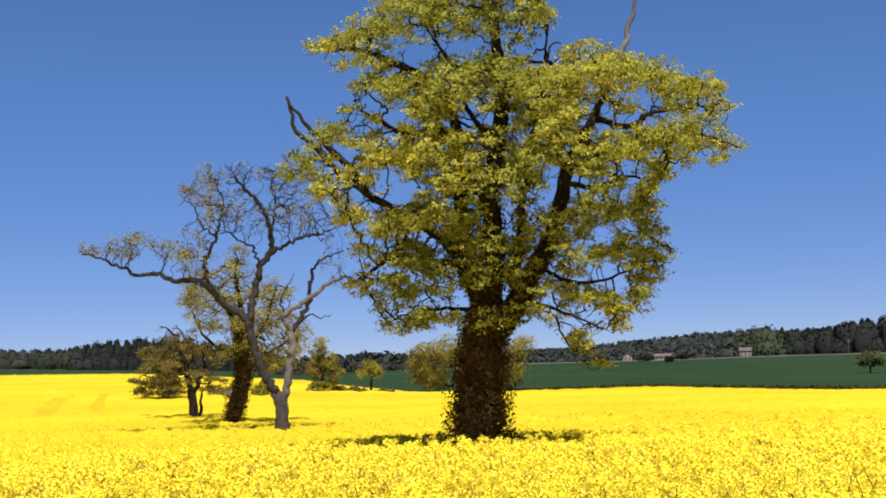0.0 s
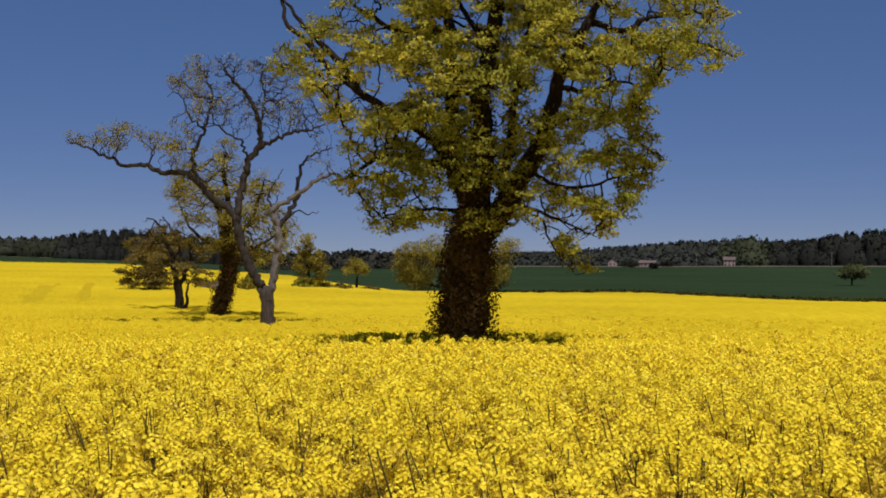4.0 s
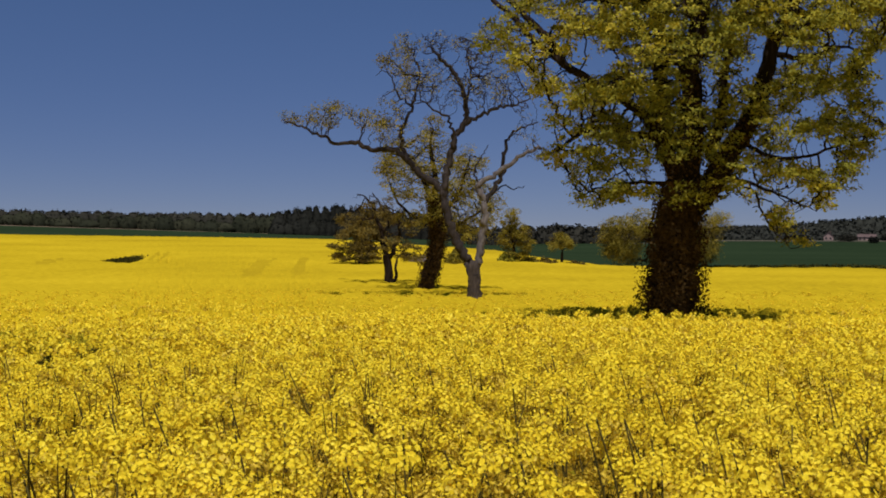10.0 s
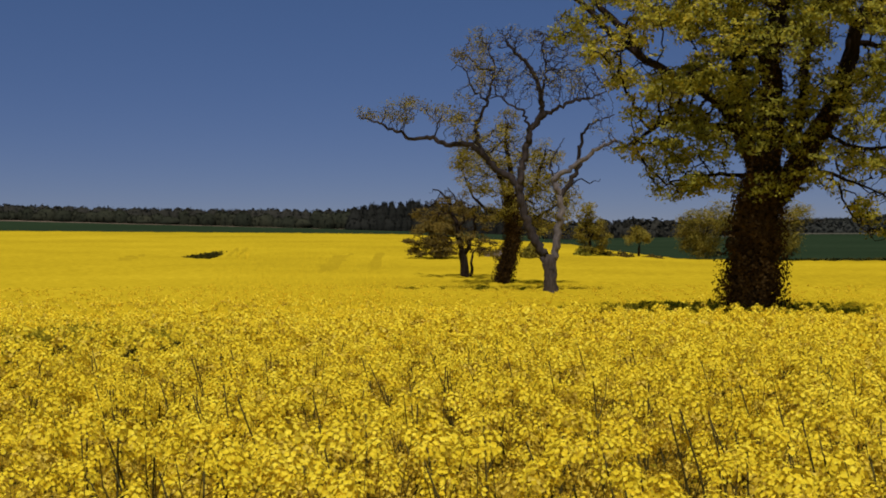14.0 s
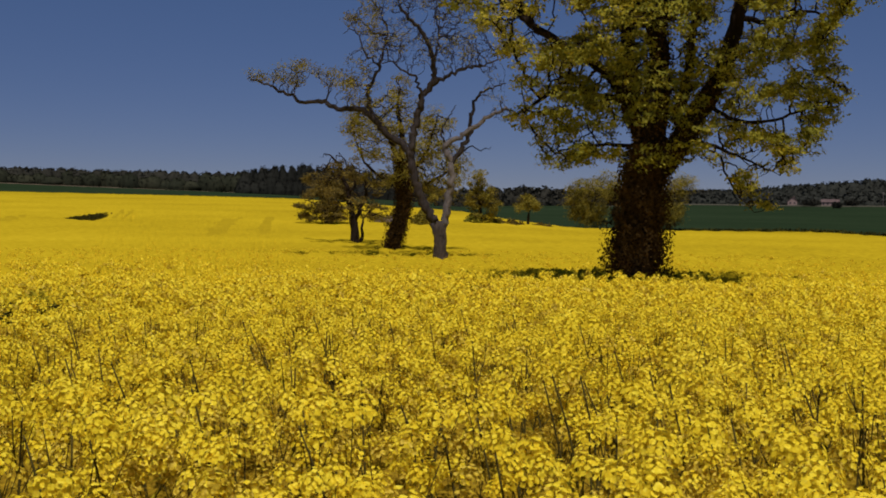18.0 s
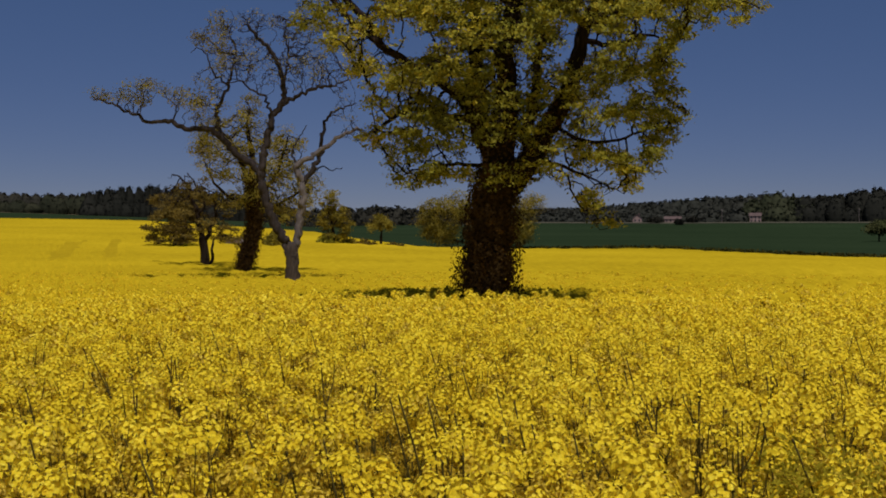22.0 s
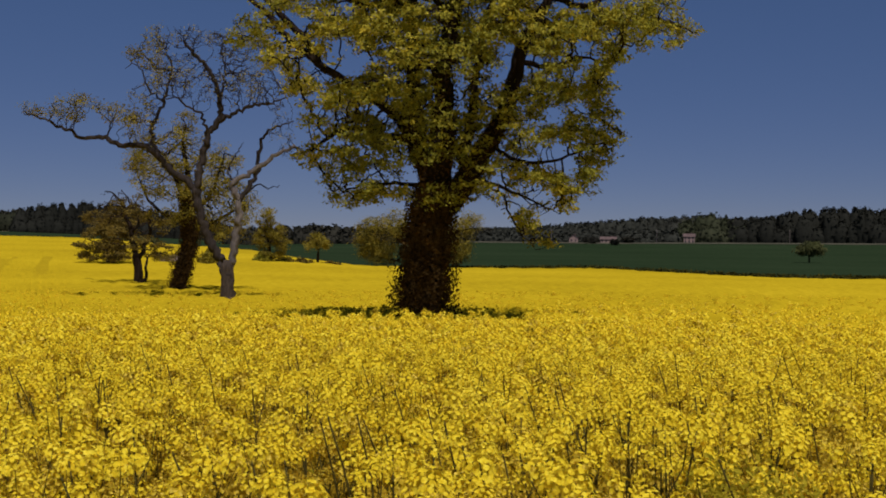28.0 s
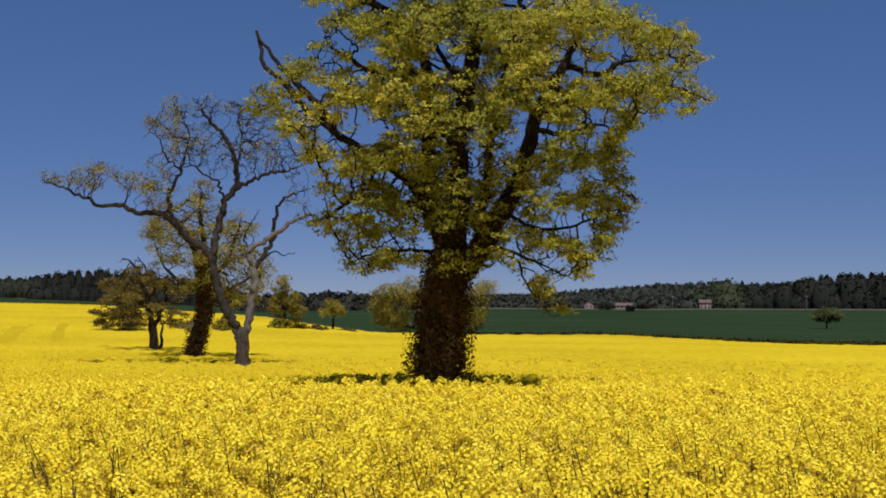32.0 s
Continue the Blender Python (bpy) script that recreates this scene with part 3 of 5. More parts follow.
def sheet(azs, rs, height):
    """A sheet over bearings and distances: points and quads."""
    A, Rr = np.meshgrid(azs, rs, indexing="ij")
    x, y = polar(A, Rr)
    v = np.stack([x, y, height(A, Rr)], -1).reshape(-1, 3)
    n, m = A.shape
    i, j = np.meshgrid(np.arange(n - 1), np.arange(m - 1), indexing="ij")
    q = i * m + j
    return v, np.stack([q, q + 1, q + m + 1, q + m], -1).reshape(-1, 4)

# ---- ground, crop and the green field ----
ALL_AZ = np.concatenate([np.arange(-180, -46, 6), np.arange(-46, 46, 1.0), np.arange(46, 180, 6), [180]])
v, f = sheet(ALL_AZ, np.concatenate([[0.01], np.geomspace(0.8, 4600, 150)]), soil)
piece("ground", v, f, SOIL, smooth=True, label="brown soil of gently rolling farmland", kind="structure")

FINE_AZ = np.concatenate([np.arange(-180, -46, 4), np.arange(-46, -21, 0.3), np.arange(-21, -12, 0.08), np.arange(-12, 46, 0.3), np.arange(46, 180, 4), [180]])
def wheat_top(az, r):
    return soil(az, r) + 0.3


A = FINE_AZ
steps = np.concatenate([[0.0], np.geomspace(0.002, 1, 60)])
R0, F0 = edge(A) + 0.6, np.interp(A, EDGE_AZ, FAR_R) + 40
RR = R0[:, None] + (F0 - R0)[:, None] * steps
AA = np.repeat(A[:, None], len(steps), 1)
x, y = polar(AA, RR)
v = np.stack([x, y, wheat_top(AA, RR)], -1).reshape(-1, 3)
i, j = np.meshgrid(np.arange(len(A) - 1), np.arange(len(steps) - 1), indexing="ij")
q = i * len(steps) + j
WHEAT_FACES = np.stack([q, q + 1, q + len(steps) + 1, q + len(steps)], -1).reshape(-1, 4)
tagged(piece("wheat_field", v, WHEAT_FACES, WHEAT, smooth=True, kind="stuff"), "dark green field of young wheat beyond the rapeseed", "wheat field")

# the closed canopy of the crop farther off, with its side at the far margin
rng = np.random.default_rng(5)
steps = np.concatenate([np.geomspace(0.02, 1, 105), [1.0]])
R1 = edge(A)
RR = 14 + (R1 - 14)[:, None] * steps
x, y = polar(AA[:, :1] + 0 * RR, RR)
zz = croptop(AA[:, :1] + 0 * RR, RR) - np.interp(RR, [14, 22, 30, 60], [0.36, 0.32, 0.16, 0.06])
zz += 0.09 * rng.normal(size=zz.shape) * np.clip(60 / RR, 0.3, 1)
for a0, r0, da, dr, drop in ((-21.33, 145, 1.08, 15, 0.75), (-15.3, 112, 0.45, 13, 0.22), (-13.1, 112, 0.40, 12, 0.25),
                             (-19.7, 140, 0.09, 14, 0.3), (-19.3, 140, 0.09, 14, 0.3)):
    inside = ((AA[:, :1] - a0) / da) ** 2 + ((RR - r0) / dr) ** 4
    zz -= drop * np.exp(-inside)
zz[:, -1] -= CROP - 0.15
v = np.stack([x, y, zz], -1).reshape(-1, 3)
i, j = np.meshgrid(np.arange(len(A) - 1), np.arange(len(steps) - 1), indexing="ij")
q = i * len(steps) + j
field = tagged(piece("rapeseed_field", v, np.stack([q, q + 1, q + len(steps) + 1, q + len(steps)], -1).reshape(-1, 4), CANOPY, kind="stuff"),
               "wide field of bright yellow flowering rapeseed with dull pressed tracks", "rapeseed field")
# dull strips where old wheel tracks press the crop down
field.data.materials.append(LODGED)
mid_az, mid_r = A[i.ravel()], RR[i.ravel(), j.ravel()]
pressed = np.zeros(len(mid_az), np.int32)
fray = rng.uniform(size=len(mid_az))
for a0, a1, r0, r1, wide in ((-15.6, -14.7, 94, 134, 0.42), (-13.3, -12.95, 96, 138, 0.22), (-20.2, -19.8, 136, 158, 0.10), (-19.75, -19.3, 136, 160, 0.10), (-25.5, -24.3, 118, 135, 0.3)):
    u = (mid_r - r0) / (r1 - r0)
    ragged = 0.55 + 0.7 * fray + 0.3 * np.sin(u * 3.14)
    pressed |= (u > 0) & (u < 1) & (np.abs(mid_az - a0 - (a1 - a0) * u) < wide * ragged)
field.data.polygons.foreach_set("material_index", pressed)

# leaves and stems under the nearer flowers; their ochre stands in for shaded petals
rs = np.geomspace(0.5, 36, 130)
az = np.concatenate([np.arange(-180, -40, 5), np.arange(-40, 40, 0.7), np.arange(40, 180, 5), [180]])
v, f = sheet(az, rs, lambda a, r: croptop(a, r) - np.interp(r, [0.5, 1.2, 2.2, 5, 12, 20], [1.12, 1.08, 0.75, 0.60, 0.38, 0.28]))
v[:, 2] += 0.03 * rng.normal(size=len(v))
tagged(piece("rapeseed_understorey", v, f, UNDER, kind="stuff"), "layer of stems and leaves below the rapeseed flowers, in the ochre of shaded petals", "rapeseed leaves")

# ---- trees ----
def grow(limbs, lobes, rng, step, kill, reach, density, deep, slim=0.68, wander=0.12, twist=0.3, still=(), clump=0.0, rounded=0.0, away=40.0, level=3.7, bare_tip=None):
    """Main limbs given in the plane of the tree, depth added; finer branches then fill the lobes of the crown.
    Returns the limbs as 3D curves, the finer nodes with their parents and radii, and the places of the leaf tufts."""
    curves, nodes, radius = [], np.zeros((0, 3)), []
    for k, (r0, r1, pts) in enumerate(limbs):
        p = np.array([(x, 0, z) for x, z in pts], float)
        start = 0.0
        if len(nodes):
            near = np.argmin(np.hypot(nodes[:, 0] - p[0, 0], nodes[:, 2] - p[0, 2]))
            start = nodes[near, 1]
            gap = math.hypot(nodes[near, 0] - p[0, 0], nodes[near, 2] - p[0, 2])
            root = (nodes[near, 0], start, nodes[near, 2])
            if gap > 0.25:
                p = np.vstack([root, p])
            else:
                p[0] = root
        lean = 0 if k == 0 else rng.uniform(-1, 1) * deep
        s = np.linspace(0, 1, len(p))
        p[:, 1] = start + lean * s ** 0.9
        if rounded and k:
            # limbs that lean away stand a little larger, those that lean forwards smaller
            big = 1 + p[1:, 1] / away
            p[1:, 0], p[1:, 2] = p[1:, 0] * big, level + (p[1:, 2] - level) * big
        c = resample(p, step)
        if k:
            c[1:-1] += rng.normal(size=(len(c) - 2, 3)) * step * wander
        t = np.linspace(0, 1, len(c))
        if k:
            r0, r1 = r0 * slim, r1 * slim * 0.7
        rr = r0 * (1 - t) ** 0.8 + r1 * (1 - (1 - t) ** 0.8) if k else r0 + (r1 - r0) * t
        curves.append((c, rr))
        nodes = np.vstack([nodes, c])
        radius += list(rr)
    fixed = len(nodes)
    owner = np.repeat(np.arange(len(curves)), [len(c) for c, _ in curves])
    along = np.concatenate([np.linspace(0, 1, len(c)) for c, _ in curves])
    closed = np.isin(owner, still)
    for k, share in (bare_tip or {}).items():
        closed |= (owner == k) & (along > share)
    goals = []
    L = np.array(lobes)
    for x, z, rx, rz in lobes:
        near = np.argmin(np.hypot(nodes[:, 0] - x, nodes[:, 2] - z))
        if rounded:
            # the crown is as deep as it is wide at that height: lobes stand in layers from front to back
            level_with = L[np.abs(L[:, 1] - z) < 1.3]
            west, east = (level_with[:, 0] - level_with[:, 2]).min(), (level_with[:, 0] + level_with[:, 2]).max()
            half = rounded * math.sqrt(max(0.25, ((east - west) / 2) ** 2 - (x - (east + west) / 2) ** 2))
            layers = max(2, round(half * 2 / 1.9))
            ys = np.linspace(-half, half, layers) + rng.normal(size=layers) * 0.35
        else:
            ys = [nodes[near, 1] * 0.6 + side * rng.uniform(0.2, 1.0) * deep * 0.6 for side in (-1, 1)]
        for y in ys:
            n = max(4, int(density * rx * rz * 3.14))
            d = rng.normal(size=(n, 3))
            d *= (rng.uniform(0, 1, (n, 1)) ** 0.4) / np.linalg.norm(d, axis=1)[:, None]
            p = d * (rx, (rx + rz) * 0.65, rz)
            if clump:
                # tufts gather into flattish sprays with gaps between them
                heart = p[rng.integers(0, n, max(3, int(n / 7)))]
                near_ = heart[np.argmin(np.linalg.norm(p[:, None] - heart[None], axis=2), axis=1)]
                p = near_ + (p - near_) * (1 - clump, 1 - clump, 1 - clump * 1.15)
            p = p + (x, y, z)
            if rounded:
                p[:, 0] *= 1 + p[:, 1] / away
                p[:, 2] = level + (p[:, 2] - level) * (1 + p[:, 1] / away)
            goals.append(p)
    goals = np.vstack(goals)
    parent = [-1] * fixed
    best = np.full(len(goals), 1e9)
    which = np.zeros(len(goals), int)
    alive = np.ones(len(goals), bool)

    def meet(lo, hi):
        for a in range(lo, hi, 400):
            d = np.linalg.norm(goals[:, None] - nodes[None, a:min(hi, a + 400)], axis=2)
            if a < fixed:
                d[:, :len(closed[a:min(hi, a + 400)])][:, closed[a:min(hi, a + 400)]] = 1e9
            k = d.argmin(1)
            dd = d[np.arange(len(goals)), k]
            better = dd < best
            best[better], which[better] = dd[better], a + k[better]

    meet(len(curves[0][0]) // 2, fixed)
    for _ in range(90):
        act = alive & (best < reach)
        if not act.any():
            break
        pull = np.zeros((len(nodes), 3))
        way = goals[act] - nodes[which[act]]
        way /= np.linalg.norm(way, axis=1)[:, None] + 1e-9
        np.add.at(pull, which[act], way)
        src = np.unique(which[act])
        d = pull[src] / (np.linalg.norm(pull[src], axis=1)[:, None] + 1e-9) + rng.normal(size=(len(src), 3)) * twist
        d /= np.linalg.norm(d, axis=1)[:, None] + 1e-9
        fresh = nodes[src] + d * step
        lo = len(nodes)
        nodes = np.vstack([nodes, fresh])
        parent += src.tolist()
        meet(lo, len(nodes))
        alive &= best > kill
        if len(nodes) > 22000:
            break
    return curves, nodes, np.array(parent), fixed, goals


def branch_mesh(nodes, parent, fixed, tip, power, sides=4, cap=0.09, single=40):
    """Tubes for the finer branches, thicker towards the limb that carries them: the stoutest one by one, the twigs joined."""
    n = len(nodes)
    load = np.zeros(n)
    kids = [[] for _ in range(n)]
    for i in range(n - 1, fixed - 1, -1):
        load[i] = max(load[i], 1)
        load[parent[i]] += load[i]
        kids[parent[i]].append(i)
    rad = np.minimum(tip * np.maximum(load, 1) ** power, cap)
    chains = []
    for i in range(fixed, n):
        p = parent[i]
        main = max(kids[p], key=lambda k: load[k]) if kids[p] else -1
        if p >= fixed and main == i:
            continue
        chain = [p, i]
        while kids[chain[-1]]:
            chain.append(max(kids[chain[-1]], key=lambda k: load[k]))
        chains.append(chain)
    chains.sort(key=lambda c: -load[c[1]])
    heap, stout = Heap(), []
    for k, chain in enumerate(chains):
        rr = rad[chain].copy()
        rr[0] = rr[1]
        rr[-1] *= 0.6
        v, f = tube(nodes[chain], rr, 6 if k < single else sides)
        if k < single:
            stout.append((v, f))
        else:
            heap.add(v, f[:-2])
    return stout, heap.all()


def between(lobes, share):
    """Smaller lobes that bridge neighbouring ones."""
    out = []
    for i, (x, z, a, b) in enumerate(lobes):
        near = sorted((math.hypot(x - u, z - w), k) for k, (u, w, _, _) in enumerate(lobes) if k > i)
        for d, k in near[:3]:
            if d < 2.4:
                u, w, c, e = lobes[k]
                out.append(((x + u) / 2, (z + w) / 2, (a + c) / 2 * share, (b + e) / 2 * share))
    return out


def foot(at, spread):
    az, r = bearing(at[0], at[1])
    return float(soil(az, r)) - at[2] - spread


def tree(name, at, limbs, lobes, seed, bark, leaf, label, step=0.32, kill=0.4, reach=3.5, density=9, deep=2.4, tip=0.009, power=0.42,
         per=14, spread=0.13, size=0.10, leafy=1.0, along=0.0, swell=1.0, slim=0.68, wander=0.12, twist=0.3, fill=0.0, clump=0.0, still=(), dead=(), pale=(), group="", trunk_sides=16, limb_sides=10, rounded=0.0, single=12, varied=0.35, loose=0.34, upper=None, rough_bark=0.05, bare_tip=None, flat=0.7):
    rng = np.random.default_rng(seed)
    turn = -math.degrees(math.atan2(at[0], at[1]))
    root = thing(name, at, label, "tree", group, turn=turn)
    r0, r1, pts = limbs[0]
    low = foot(at, 0.15)
    base = [(pts[0][0] * 0.8, low)] + list(pts)
    limbs = [(r0, r1, base)] + limbs[1:]
    lobes = [(x, z, a * swell, b * swell) for x, z, a, b in lobes] + (between(lobes, fill) if fill else [])
    curves, nodes, parent, fixed, goals = grow(limbs, lobes, rng, step, kill, reach, density, deep, slim, wander, twist, still, clump, rounded, math.hypot(at[0], at[1]), EYE - at[2], bare_tip)
    high = upper or bark
    for k, (c, rr) in enumerate(curves):
        if k == 0:
            t = np.linspace(0, 1, len(c))
            rr = rr * (1 + 0.35 * np.exp(-t * 9)) * np.clip((1.02 - t) / 0.12, 0.35, 1) ** 0.6
            v, f = tube(c, rr, trunk_sides, rough_bark, rng)
            piece("trunk", v, f, bark, root, smooth=True)
        else:
            v, f = tube(c, rr, limb_sides, rough_bark, rng)
            if k in dead:
                piece("dead_limb", v, f, DEAD_AND_SUNLIT_WOOD, root, "bare grey dead limb with a broken tip", smooth=True)
            elif k in pale:
                # sunshine on these limbs is put into their colour with the paler wood
                piece("limb", v, f, DEAD_AND_SUNLIT_WOOD, root, "limb paler than its neighbours, with sunlight put into its colour", smooth=True)
            else:
                piece("limb", v, f, high, root, smooth=True)
    stout, (v, f) = branch_mesh(nodes, parent, fixed, tip, power, single=single)
    piece("twigwork", v, f, high, root, smooth=True, kind="stuff")
    for v, f in stout:
        piece("branch", v, f, high, root, smooth=True)
    pick = goals[rng.uniform(size=len(goals)) < (leafy(goals) if callable(leafy) else leafy)]
    if along:
        fine = nodes[fixed:]
        pick = np.vstack([pick, fine[rng.uniform(size=len(fine)) < along]])
    if len(pick):
        mid = pick.mean(0)
        face = (pick - mid) / (np.abs(pick - mid).max(0) + 1e-6) * (0.7, 0.7, 0.4) + rng.normal(size=pick.shape) * varied + (0, 0, 0.75)
        face /= np.linalg.norm(face, axis=1)[:, None]
        v, f = leaves(rng, pick, per, spread, size, facing=face, loose=loose, flat=flat)
        piece("foliage", v, f, leaf, root, kind="stuff")
    return root, curves, nodes


def ivy_on(root, curve, radii, rng, count, size, thick, top=1.0):
    """Ivy leaves standing off a trunk."""
    k = rng.uniform(0, (len(curve) - 1) * top, count)
    i = k.astype(int)
    f = (k - i)[:, None]
    j = np.minimum(i + 1, len(curve) - 1)
    c = curve[i] * (1 - f) + curve[j] * f
    a = rng.uniform(0, 2 * np.pi, count)
    out = np.stack([np.cos(a), np.sin(a), np.zeros(count)], 1)
    clump = 0.5 + 0.5 * np.sin(a * 3 + c[:, 2] * 2.1) * np.sin(c[:, 2] * 3.3 + a)
    r = radii[i][:, None] + thick * (rng.uniform(0, 1, (count, 1)) ** 1.7) * (0.3 + 1.6 * clump[:, None] * np.exp(-((c[:, 2:3] - 2.2) / 1.6) ** 2) + 0.5 * clump[:, None])
    v, f = leaves(rng, c + out * r, 1, 0.02, size, slim=0.85, facing=out + (0, 0, 0.25), loose=0.45)
    piece("ivy", v, f, IVY_LEAF, root, "dense dark ivy leaves clinging to the trunk", kind="stuff")


def oak_leafy(p):
    """Leaf cover of the oak: thin on the drooping side branches and in front of the great forks."""
    thin = np.where((p[:, 0] > 2.6) & (p[:, 2] < 5.6), 0.6, 1.0)
    low = (p[:, 2] < 9.5) & (p[:, 1] < -0.5) & (np.abs(p[:, 0] - 0.9) < 2.2)
    fork = np.interp(p[:, 2], [5.0, 7.1, 9.1, 10.9, 13.3], [0.76, 2.1, 2.96, 3.6, 4.85])
    ahead = (p[:, 1] < -0.2) & (p[:, 2] > 5.5) & (p[:, 2] < 12.3) & ((np.abs(p[:, 0] - 0.72) < 0.6) | (np.abs(p[:, 0] - fork) < 0.6))
    return np.where(ahead, 0.35, np.where(low, 0.55, thin))


oak, curves, _ = tree("oak_tree", OAK_AT, OAK_LIMBS, OAK_LOBES, 11, BARK, OAK_LEAF,
                      "tall old oak with fresh yellow-green leaves and an ivy-clad trunk", dead=(3,), still=(3, 6, 7), rounded=0.62, single=60, bare_tip={5: 0.7},
                      step=0.2, kill=0.25, reach=3.0, density=14, per=15, spread=0.115, flat=0.46, size=0.120, tip=0.0125, along=0.10, deep=1.4, clump=0.34, varied=0.6, loose=0.32, swell=1.08, leafy=oak_leafy, slim=0.95, fill=0.45, twist=0.32)
ivy_on(oak, curves[0][0], curves[0][1] * 1.05, np.random.default_rng(3), 24000, 0.09, 0.5)
for k, reach_up in ((1, 0.35), (2, 0.4), (4, 0.25), (5, 0.2)):
    ivy_on(oak, curves[k][0], curves[k][1] * 1.05, np.random.default_rng(30 + k), 1300, 0.10, 0.22, reach_up)

tree("bare_oak_tree", GRAY_AT, GRAY_LIMBS, GRAY_LOBES, 21, SUNLIT_GREY_BARK, SPARSE_LEAF, "gnarled grey forked oak, nearly bare, with sparse opening leaves",
     step=0.16, kill=0.2, reach=1.3, density=22, deep=1.8, tip=0.0088, power=0.44, per=9, spread=0.14, size=0.11, clump=0.3, pale=(6,), leafy=lambda p: np.where(p[:, 0] < -3.4, 0.75, 0.10), swell=1.2, slim=1.0, wander=0.3, twist=0.7, fill=0.6, upper=DIM_GREY_BARK, rough_bark=0.08, single=60)
ivied, curves, _ = tree("ivied_oak_tree", IVY_AT, IVY_LIMBS, IVY_LOBES, 31, BARK, SPARSE_LEAF, "leaning oak with thick dark ivy and olive young leaves",
                        step=0.3, kill=0.4, density=11, deep=2.0, reach=2.5, tip=0.018, per=13, spread=0.15, size=0.125, swell=1.2, slim=0.9, twist=0.5, clump=0.4, varied=0.6, rounded=0.5, along=0.1)
ivy_on(ivied, curves[0][0], curves[0][1] * 1.05, np.random.default_rng(4), 9000, 0.10, 0.3)
tree("bronze_oak_tree", BROWN_AT, BROWN_LIMBS, BROWN_LOBES, 41, BARK, BROWN_LEAF, "small dark-stemmed oak with bronze spring leaves",
     step=0.3, kill=0.4, density=9, deep=1.5, reach=2.5, tip=0.020, per=12, spread=0.17, flat=0.35, size=0.15, clump=0.6, wander=0.3, twist=0.6, slim=1.25, varied=0.6, rounded=0.5, along=0.1, trunk_sides=10, limb_sides=8)
tree("low_oak_tree", LOW_AT, LOW_LIMBS, LOW_LOBES, 51, BARK, BROWN_LEAF, "low spreading oak with brownish olive leaves",
     step=0.4, kill=0.5, density=9, deep=1.8, tip=0.022, per=14, reach=3.0, twist=0.5, spread=0.26, flat=0.35, size=0.22, clump=0.6, varied=0.6, slim=1.1, rounded=0.5, trunk_sides=10, limb_sides=6)
tree("field_oak_tree", HEDGEROW_AT, HEDGEROW_LIMBS, HEDGEROW_LOBES, 61, BARK, SPARSE_LEAF, "upright young oak with olive-green leaves at the field edge",
     step=0.4, kill=0.45, density=10, deep=1.6, tip=0.02, per=13, reach=3.0, twist=0.5, clump=0.5, varied=0.6, spread=0.2, size=0.2, trunk_sides=10, limb_sides=6)
tree("round_tree", ROUND_AT, ROUND_LIMBS, ROUND_LOBES, 71, BARK, SPARSE_LEAF, "small round-crowned tree at the edge of the rapeseed",
     step=0.4, kill=0.45, density=10, deep=1.2, tip=0.02, per=13, reach=3.0, twist=0.5, clump=0.5, varied=0.6, spread=0.2, size=0.2, trunk_sides=8, limb_sides=6)
BEHIND_LOW = [(x, z - 1.3, a * 0.8, b * 0.8) for x, z, a, b in sorted(BEHIND_LOBES, key=lambda q: q[1])[:3]]
tree("spreading_oak_tree", BEHIND_AT, BEHIND_LIMBS, BEHIND_LOBES + BEHIND_LOW, 81, BARK, SPARSE_LEAF, "broad yellow-leaved oak behind the ivy-clad one",
     step=0.5, kill=0.6, density=6, deep=2.0, tip=0.02, per=22, reach=3.0, twist=0.5, spread=0.33, size=0.22, trunk_sides=8, limb_sides=6)
tree("lone_tree", LONE_AT, LONE_LIMBS, LONE_LOBES, 91, BARK, LONE_LEAF, "solitary dome-shaped tree standing in the wheat",
     step=0.8, kill=0.9, density=4, deep=2.0, tip=0.03, per=22, spread=0.55, size=0.55, trunk_sides=8, limb_sides=6)

# shaded undergrowth round the oak's foot, where the rapeseed stays thin
rng = np.random.default_rng(15)
n = 1000
a, q = rng.uniform(0, 6.283, n), np.sqrt(rng.uniform(0.02, 1, n))
x, y = OAK_AT[0] - 0.45 + np.cos(a) * q * 3.9, OAK_AT[1] + 1.5 + np.sin(a) * q * 4.2
az, r = bearing(x, y)
z = croptop(az, r) + rng.uniform(-0.3, 0.5, n) * np.sqrt(np.clip(1.02 - q * q, 0, 1)) * rng.uniform(0.6, 1, n)
v, f = leaves(rng, np.stack([x, y, z], 1), 4, 0.12, 0.17, slim=0.4, upright=0.8)
tagged(piece("undergrowth", v, f, UNDERGROWTH, kind="stuff"), "olive-green undergrowth in the shade of the oak", "undergrowth")

